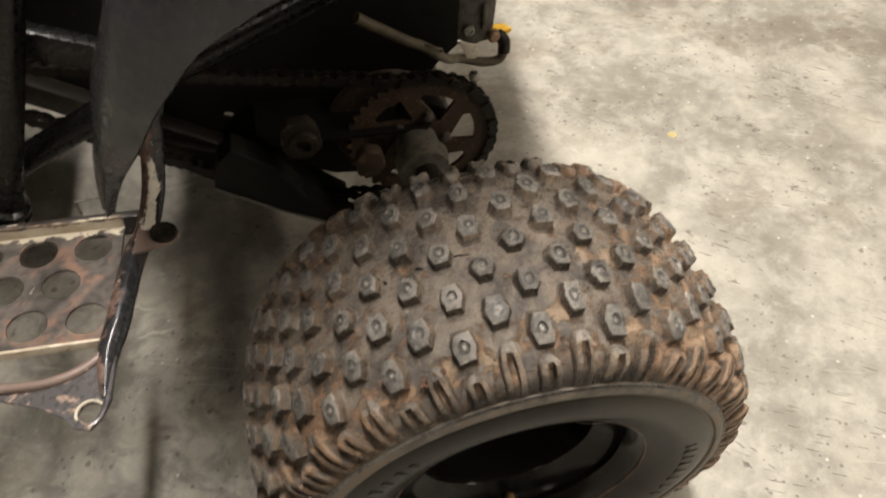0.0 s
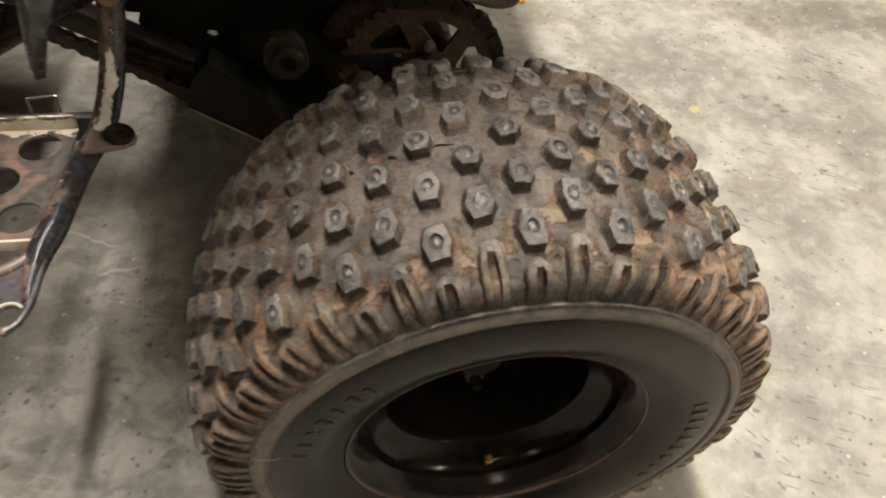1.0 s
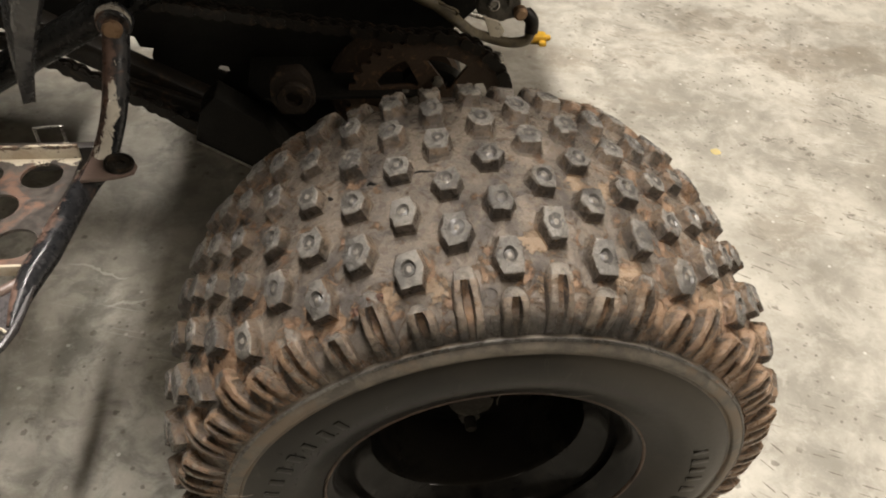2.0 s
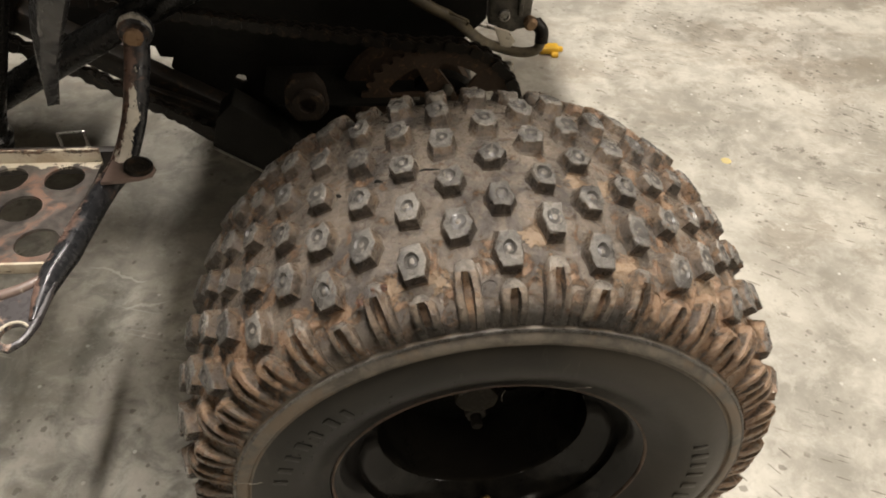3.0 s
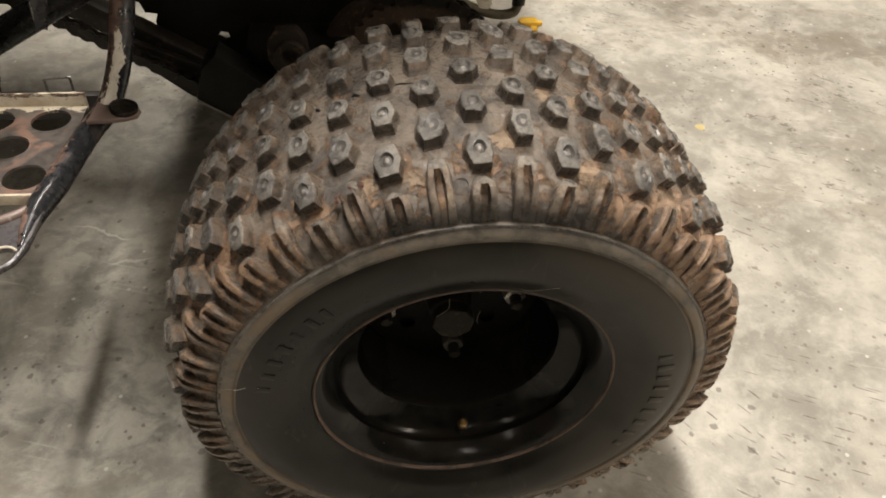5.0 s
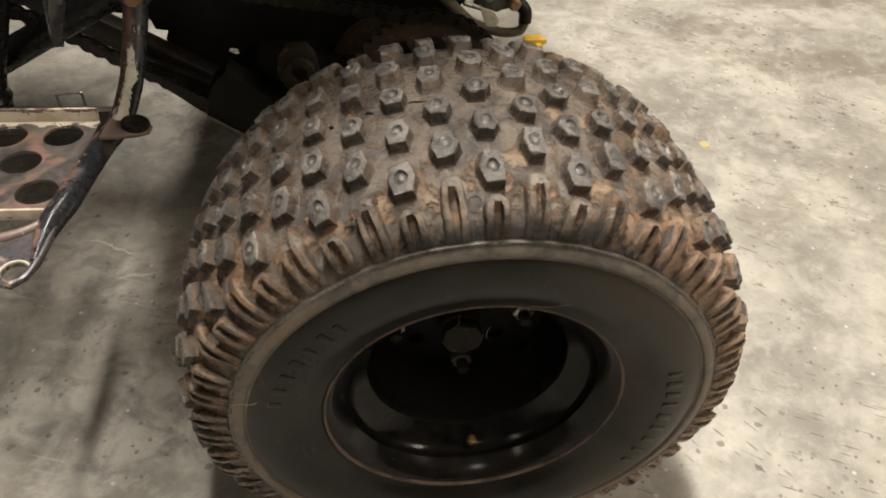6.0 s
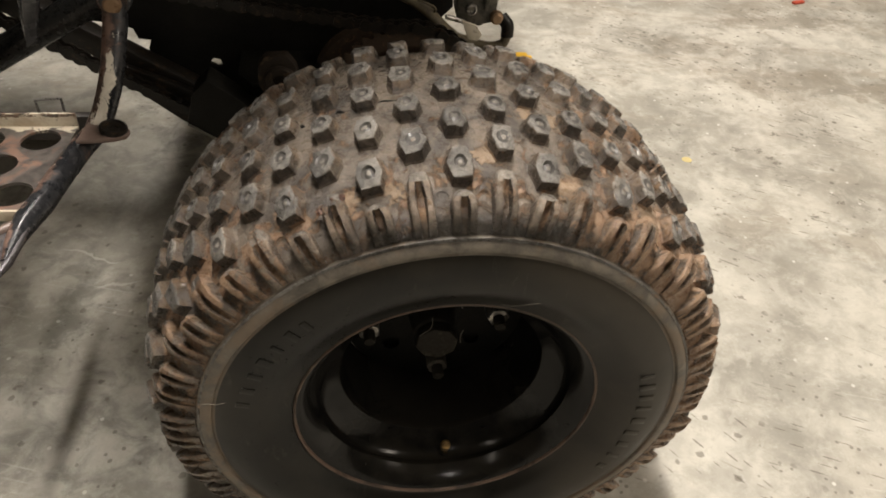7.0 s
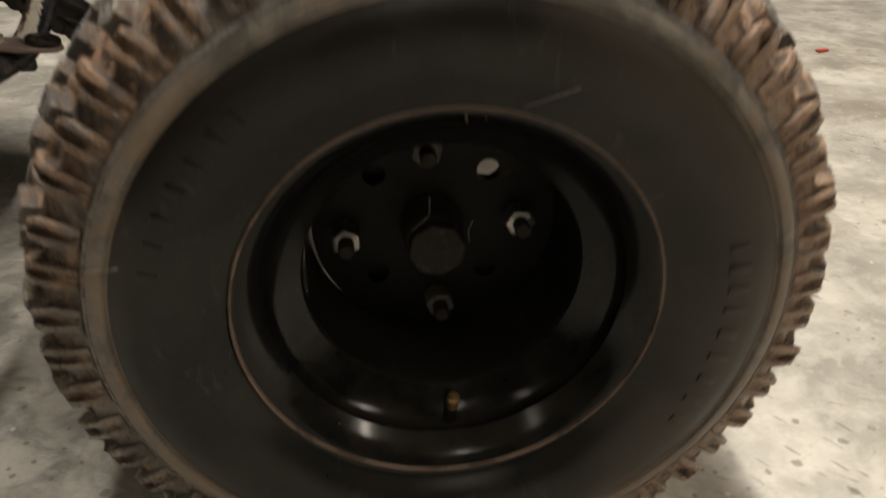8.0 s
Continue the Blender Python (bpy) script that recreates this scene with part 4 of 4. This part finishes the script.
boot = part("rubber_boot", revolve([(0, 0.017), (0.002, 0.0215), (0.010, 0.0225), (0.013, 0.018), (0.016, 0.024), (0.024, 0.0245), (0.027, 0.0195), (0.031, 0.0235), (0.038, 0.0235), (0.042, 0.0185), (0.065, 0.0165)], 28, (0, 0, 0)), M_GLOSS, quad)
boot.matrix_basis = Matrix.Translation((-0.506, 0.289, 0.268)) @ Matrix.Rotation(radians(21), 4, "Y") @ Matrix.Rotation(radians(90), 4, "X")
part("boot_clamp", revolve([(0, 0.0225), (0.001, 0.0235), (0.006, 0.0235), (0.007, 0.0225)], 28, (0, 0, 0)), M_BROWN, quad, "rusty clamp ring").matrix_basis = boot.matrix_basis @ Matrix.Translation((0, 0.003, 0))
part("side_bracket", beam((-0.47, 0.34, 0.497), (-0.29, 0.34, 0.425), 0.02, 0.034, 0.003), M_GLOSS, quad)

# added sheet that hides the floor below the dark middle
part("gap_sheet", prism([(-0.22, 0.40), (-0.20, 0.375), (0.0, 0.375), (0.03, 0.42), (0.03, 0.66), (-0.22, 0.66), (-0.225, 0.55)], 0.268, 0.272, Matrix(), 0), M_BLACK, quad, "black sheet added to close gaps below the bike")

# brake caliper with its hose
shell = [(0.072, 0.345), (0.072, 0.275), (0.082, 0.266), (0.112, 0.262), (0.120, 0.275), (0.132, 0.282), (0.134, 0.335), (0.122, 0.352), (0.09, 0.356)]
caliper = part("brake_caliper", prism(shell, 0.556, 0.60, FACING, 0.006), M_CAST, quad, "dirty cast brake caliper")
part("caliper_bolt", revolve([(0, 0.0085), (-0.005, 0.0085), (-0.006, 0.0065), (-0.003, 0.005)], 18, (0.0936, 0.557, 0.2905)), M_CHROME, caliper, "dull round bolt head")
part("slide_pin", tube([(0.057, 0.55, 0.2815), (0.084, 0.553, 0.2722)], 0.0036, 12), M_CHROME, caliper, "worn bright slide pin")
part("caliper_rib", box((0.112, 0.550, 0.29), (0.119, 0.558, 0.335), 0.0025), M_CAST, caliper)
part("bracket_arm", prism([(0.080, 0.277), (0.092, 0.246), (0.103, 0.243), (0.111, 0.256), (0.101, 0.270)], 0.545, 0.551, FACING, 0.001), M_CREAM, caliper, "pale worn bracket arm")
part("banjo_fitting", revolve([(0.004, 0.006), (0, 0.0095), (-0.009, 0.0095), (-0.012, 0.006)], 12, (0.131, 0.556, 0.280)), M_COPPER, caliper, "copper-coloured hose fitting")
part("hose_boot", tube([(0.138, 0.556, 0.279), (0.148, 0.552, 0.268), (0.1485, 0.548, 0.252)], 0.0095), M_GREASE, caliper)
part("brake_hose", tube([(-0.08, 0.43, 0.41), (-0.0168, 0.445, 0.3607), (0.0062, 0.45, 0.346), (0.0302, 0.458, 0.3235), (0.055, 0.50, 0.284), (0.079, 0.546, 0.250), (0.116, 0.546, 0.2385), (0.141, 0.546, 0.241), (0.1485, 0.548, 0.254)], 0.007), M_HOSE, quad, "dirty olive brake hose")
part("hose_tie", tube([(0.006, 0.447, 0.352), (0.018, 0.442, 0.349), (0.031, 0.447, 0.340), (0.029, 0.455, 0.328)], 0.0016, 8, 4), M_HOSE, quad)
part("lock_nut", prism(loop_circle(0, 0, 0.0095, 6), 0, 0.012, Matrix.Translation((0.1036, 0.548, 0.216)) @ Matrix.Rotation(math.pi / 2, 4, "X"), 0.001), M_CHROME, quad, "bright lock nut")

# footrest: tube, pressed plate with round holes, bracket eye, peg stub, wire clip
foot = part("footrest", tube([(-0.3155, 0.300, 0.414), (-0.3165, 0.282, 0.388), (-0.323, 0.247, 0.345), (-0.338, 0.222, 0.308), (-0.352, 0.195, 0.298), (-0.3585, 0.15, 0.298), (-0.3635, 0.105, 0.299), (-0.3685, 0.078, 0.2995), (-0.3690, 0.048, 0.3005), (-0.3675, 0.022, 0.3015)], [0.0125, 0.0125, 0.012, 0.012, 0.012, 0.012, 0.012, 0.0112, 0.0076, 0.0036], 18, 8), M_TUBE, quad, "chipped black tubular footrest with rust and bare primer")
outline = [(-0.366, 0.243), (-0.366, 0.165), (-0.374, 0.088), (-0.47, 0.087), (-0.62, 0.10), (-0.62, 0.241)]
holes = [loop_circle(-0.396 - 0.0557 * k, 0.214, 0.0195, 28) for k in range(4)] + [loop_circle(-0.4235 - 0.0557 * k, 0.1675, 0.0195, 28) for k in range(3)] + [loop_circle(-0.3935 - 0.0557 * k, 0.118, 0.0195, 28) for k in range(4)]
plate_turn = Matrix.Translation((0, 0.167, 0.296)) @ Matrix.Rotation(radians(-2.0), 4, "X") @ Matrix.Translation((0, -0.167, 0))
part("footplate", holed_plate(outline, holes, 0.003, plate_turn), M_PLATE, foot, "rusted steel footplate with round holes")
for y0, y1, z in ((0.241, 0.2445, 0.312), (0.0855, 0.0885, 0.306)):
    part("plate_rim", box((-0.62, y0, 0.294), (-0.366, y1, z), 0.001), M_FLAKED, foot, "plate edge with flaking cream paint")
eye_outline = [(-0.360, 0.075), (-0.362, 0.02), (-0.368, 0.002), (-0.378, -0.008), (-0.392, -0.004), (-0.402, 0.008), (-0.425, 0.022), (-0.47, 0.040), (-0.47, 0.046), (-0.41, 0.046), (-0.385, 0.056), (-0.37, 0.075)]
bracket = part("bracket_eye", holed_plate(eye_outline, [loop_circle(-0.379, 0.009, 0.0105, 22)], 0.004, Matrix.Translation((0, 0, 0.299))), M_BRACKET, foot, "flat bracket with a torn round eye")
part("bracket_edge", tube([(-0.366, 0.092, 0.302), (-0.376, 0.068, 0.303), (-0.405, 0.050, 0.3035), (-0.45, 0.046, 0.3045), (-0.56, 0.06, 0.306)], [0.003, 0.0048, 0.005, 0.005, 0.005], 12, 6), M_EDGED, bracket, "rubbed pinkish-brown edge of the bracket")
part("eye_rim", tube([(-0.379 + 0.0122 * math.cos(a), 0.009 + 0.0122 * math.sin(a), 0.3035) for a in np.linspace(0.6, 3.7, 9)], 0.0013, 8, 3), M_CREAM, bracket, "cream-chipped rim of the eye")
part("bracket_fold", tube([(-0.3625, 0.07, 0.3025), (-0.3640, 0.03, 0.3025), (-0.3690, 0.004, 0.3025), (-0.379, -0.0055, 0.3025)], 0.0028, 8, 5), M_BRACKET, bracket)
stub_lean = Matrix.Translation((-0.3185, 0.2075, 0.3125)) @ Matrix.Rotation(radians(9), 4, "Y")
part("peg_stub", revolve([(0, 0.0128), (0.0012, 0.0138), (0.0042, 0.0140), (0.0054, 0.0134), (0.0056, 0.0118), (0.0036, 0.0108), (0.0030, 0.0055), (0.0012, 0.0048), (0.0012, 0.0010)], 28, (0, 0, 0)), M_GREASE, foot, "short black rubber-capped stub").matrix_basis = stub_lean @ Matrix.Rotation(math.pi / 2, 4, "X")
part("stub_gusset", prism([(-0.030, -0.026), (-0.012, -0.020), (0.004, -0.0145), (0.0145, -0.007), (0.0160, 0.003), (0.010, 0.012), (-0.004, 0.017), (-0.026, 0.024)], -0.004, 0.0005, stub_lean, 0.0012), M_EDGED, foot, "flat lug with bare primer and rust")
part("mount_bolt", revolve([(0, 0.0092), (-0.006, 0.0092), (-0.0075, 0.007)], 10, (-0.3143, 0.2876, 0.4125)), M_COPPER, foot, "copper-coloured mounting bolt")
part("mount_tab", revolve([(0.012, 0.0165), (0.0, 0.0165), (-0.002, 0.0145)], 24, (-0.3147, 0.292, 0.4130)), M_TUBE, foot)
part("washer", revolve([(0.004, 0.0095), (0.0035, 0.0165), (0.0015, 0.0165), (0.001, 0.0095)], 24, (-0.3140, 0.2905, 0.4175), closed=True), M_CHROME, foot, "thin bright washer")
part("wire_clip", tube([(-0.418, 0.277, 0.285), (-0.418, 0.278, 0.304), (-0.4165, 0.278, 0.3065), (-0.393, 0.278, 0.3085), (-0.391, 0.278, 0.3065), (-0.391, 0.277, 0.287)], 0.0016, 8, 4), M_CHROME, foot, "thin bent wire clip")
part("inner_rail", box((-0.62, 0.2455, 0.276), (-0.348, 0.2560, 0.306), 0.002), M_RAIL, foot, "dark rail with flakes of cream paint")

# fender: a moulded strip in front of the rear wheel that rises over it
EDGE = [(-0.3135, 0.101, 0.4600), (-0.3055, 0.094, 0.4810), (-0.2968, 0.087, 0.5010), (-0.2864, 0.080, 0.5212), (-0.2636, 0.060, 0.5623), (-0.2505, 0.055, 0.5860), (-0.2382, 0.050, 0.6056), (-0.2071, 0.050, 0.6425), (-0.178, 0.050, 0.662), (-0.135, 0.052, 0.682), (0.0, 0.07, 0.712)]
RIDGE = [(-0.3215, 0.101, 0.4610), (-0.3180, 0.098, 0.4830), (-0.3135, 0.095, 0.5040), (-0.3080, 0.090, 0.5250), (-0.2985, 0.084, 0.5520), (-0.2880, 0.079, 0.5790), (-0.2790, 0.075, 0.6030), (-0.2630, 0.070, 0.6460), (-0.250, 0.070, 0.676), (-0.215, 0.075, 0.712), (0.0, 0.09, 0.762)]
INNER = [(-0.3225, 0.108, 0.4620), (-0.3195, 0.108, 0.4850), (-0.3150, 0.106, 0.5080), (-0.3095, 0.104, 0.5300), (-0.3010, 0.104, 0.5560), (-0.2985, 0.106, 0.5820), (-0.2925, 0.108, 0.6020), (-0.2680, 0.110, 0.6500), (-0.253, 0.114, 0.682), (-0.220, 0.13, 0.725), (0.0, 0.16, 0.768)]
bm = bmesh.new()
rows = []
lines = [smooth_path(line, 6) for line in (EDGE, RIDGE, INNER)]
for e, r, i in zip(*lines):
    e = e + Vector((-0.007, 0, 0.001))
    tuck = e + Vector((0.0, 0.004, -0.003))
    bulge = (e + r) / 2 + Vector((-0.002, -0.005, 0.002))
    rows.append([bm.verts.new(v) for v in (tuck, e, bulge, r, (r + i) / 2 + Vector((-0.004, 0, 0.003)), i)])
for a, b in zip(rows, rows[1:]):
    for k in range(5):
        bm.faces.new((a[k], a[k + 1], b[k + 1], b[k]))
fender = part("fender", bm, M_FENDER, quad, "faded grey plastic mudguard, scuffed", 60)
solid = fender.modifiers.new("thick", "SOLIDIFY")
solid.thickness, solid.offset = 0.003, 0

# unseen bodywork, added only to keep lamp light off the bike and floor
part("unseen_shade_panel", prism([(-0.295, 0.10), (-0.15, 0.115), (-0.10, 0.115), (0.05, 0.12), (0.10, 0.24), (0.15, 0.36), (0.18, 0.60), (0.18, 1.06), (-0.30, 1.06), (-0.30, 0.16), (-0.295, 0.14)], 0.765, 0.785, Matrix(), 0.006), M_FENDER, quad)
part("unseen_tail_shade", prism([(0.44, 0.46), (0.52, 0.43), (0.90, 0.43), (1.04, 0.55), (1.04, 0.764), (0.40, 0.764)], 0.11, 0.13, Matrix(((0, 0, 1, 0), (1, 0, 0, 0), (0, 1, 0, 0), (0, 0, 0, 1))), 0.004), M_FENDER, quad)
part("unseen_side_shade", box((-0.62, 0.43, 0.56), (-0.36, 0.445, 0.76), 0.006), M_BLACK, quad)
# unseen block over the bike's middle, added for its shade
part("seat", box((-0.86, 0.47, 0.76), (-0.26, 0.78, 0.85), 0.03), M_BLACK, quad, "unseen black block added for shade")

# torn flake of rubber on the shoulder
bm = bmesh.new()
rnd = random.Random(9)
for x, size in ((-0.0095, 0.0030), (-0.0055, 0.0036), (-0.001, 0.0044), (0.003, 0.0048), (0.0065, 0.0034)):
    made = bmesh.ops.create_icosphere(bm, subdivisions=2, radius=size)
    lift = rnd.uniform(0, 0.0015)
    for v in made["verts"]:
        v.co = Vector((v.co.x * 0.9, v.co.y * 0.75, v.co.z * 0.4)) * (1 + 0.8 * noise.noise(v.co * 500 + Vector((x * 900, 0, 0)))) + Vector((x, x * 0.25 + rnd.uniform(-0.0004, 0.0004), lift))
bmesh.ops.transform(bm, matrix=Matrix.Translation((-0.0862, -0.0905, 0.4505)) @ Matrix.Rotation(radians(-22), 4, "Y") @ Matrix.Rotation(radians(24), 4, "X"), verts=bm.verts)
part("torn_flake", bm, M_TORN, tyre, "torn rusty-brown flake of rubber")

# short dark splits in the tread
for a0, a1, y, wide in ((-12.4, -8.3, -0.0015, 0.0011), (-19.6, -18.0, -0.0011, 0.0016), (-26.5, -25.5, -0.0014, 0.0018)):
    pts = []
    for f in (0, 0.35, 0.65, 1):
        a = radians(a0 + (a1 - a0) * f)
        pts.append((AXLE[0] + 0.2368 * math.sin(a), AXLE[1] + y + 0.0012 * math.sin(f * 5), AXLE[2] + 0.2368 * math.cos(a)))
    part("split", tube(pts, [wide * 0.3, wide, wide * 0.8, wide * 0.3], 8, 3), M_BLACK, tyre, "dark split in the rubber")

# dry fibres caught on the wheel
for pts in ([(-0.190, -0.1265, 0.290), (-0.184, -0.128, 0.2925), (-0.179, -0.129, 0.2922), (-0.172, -0.1295, 0.2945)], [(0.028, -0.112, 0.366), (0.036, -0.1205, 0.372), (0.053, -0.1275, 0.381)], [(-0.02, -0.040, 0.262), (-0.010, -0.042, 0.274), (-0.0095, -0.04, 0.285)], [(-0.073, -0.090, 0.152), (-0.070, -0.096, 0.157)], [(0.016, -0.045, 0.256), (0.015, -0.045, 0.264), (0.018, -0.043, 0.27)], [(0.0026, -0.1085, 0.3646), (0.0020, -0.1075, 0.361), (0.0032, -0.106, 0.3572)], [(0.0127, -0.1085, 0.3652), (0.0126, -0.106, 0.3579)], [(0.0238, -0.108, 0.365), (0.0245, -0.1065, 0.361), (0.0265, -0.106, 0.3559)]):
    pts = [(x, y + (0.0065 if y < -0.1 else 0), z) for x, y, z in pts]
    part("dry_fibre", tube(pts, 0.0002, 6, 3), M_THREAD, quad).matrix_basis = TOE

# ---- loose things on the floor ----
bm = box((0.240, 0.938, 0.0), (0.280, 0.964, 0.016), 0.006)
box((0.262, 0.926, 0.0), (0.277, 0.940, 0.009), 0.004, bm)
box((0.276, 0.948, 0.0), (0.290, 0.958, 0.011), 0.004, bm)
tagged(part("yellow_clip", bm, M_YELLOW), "small yellow plastic clip lying on the concrete", "clip")
bm = bmesh.new()
bmesh.ops.create_icosphere(bm, subdivisions=2, radius=0.009)
for v in bm.verts:
    v.co = Vector((v.co.x * (1 + 0.3 * noise.noise(v.co * 90)), v.co.y * (1 + 0.3 * noise.noise(v.co * 70)), max(v.co.z, -0.002) * 0.1))
bmesh.ops.translate(bm, verts=bm.verts, vec=(0.506, 0.588, 0.0003))
tagged(part("paint_drop", bm, M_PALE), "flat pale drop of yellow paint on the concrete", "paint drop")
bm = box((-0.016, -0.006, 0.0), (0.016, 0.006, 0.006), 0.002, m=Matrix.Translation((1.02, 1.255, 0)) @ Matrix.Rotation(0.3, 4, "Z"))
tagged(part("red_scrap", bm, M_RED), "small red plastic scrap on the concrete", "scrap")
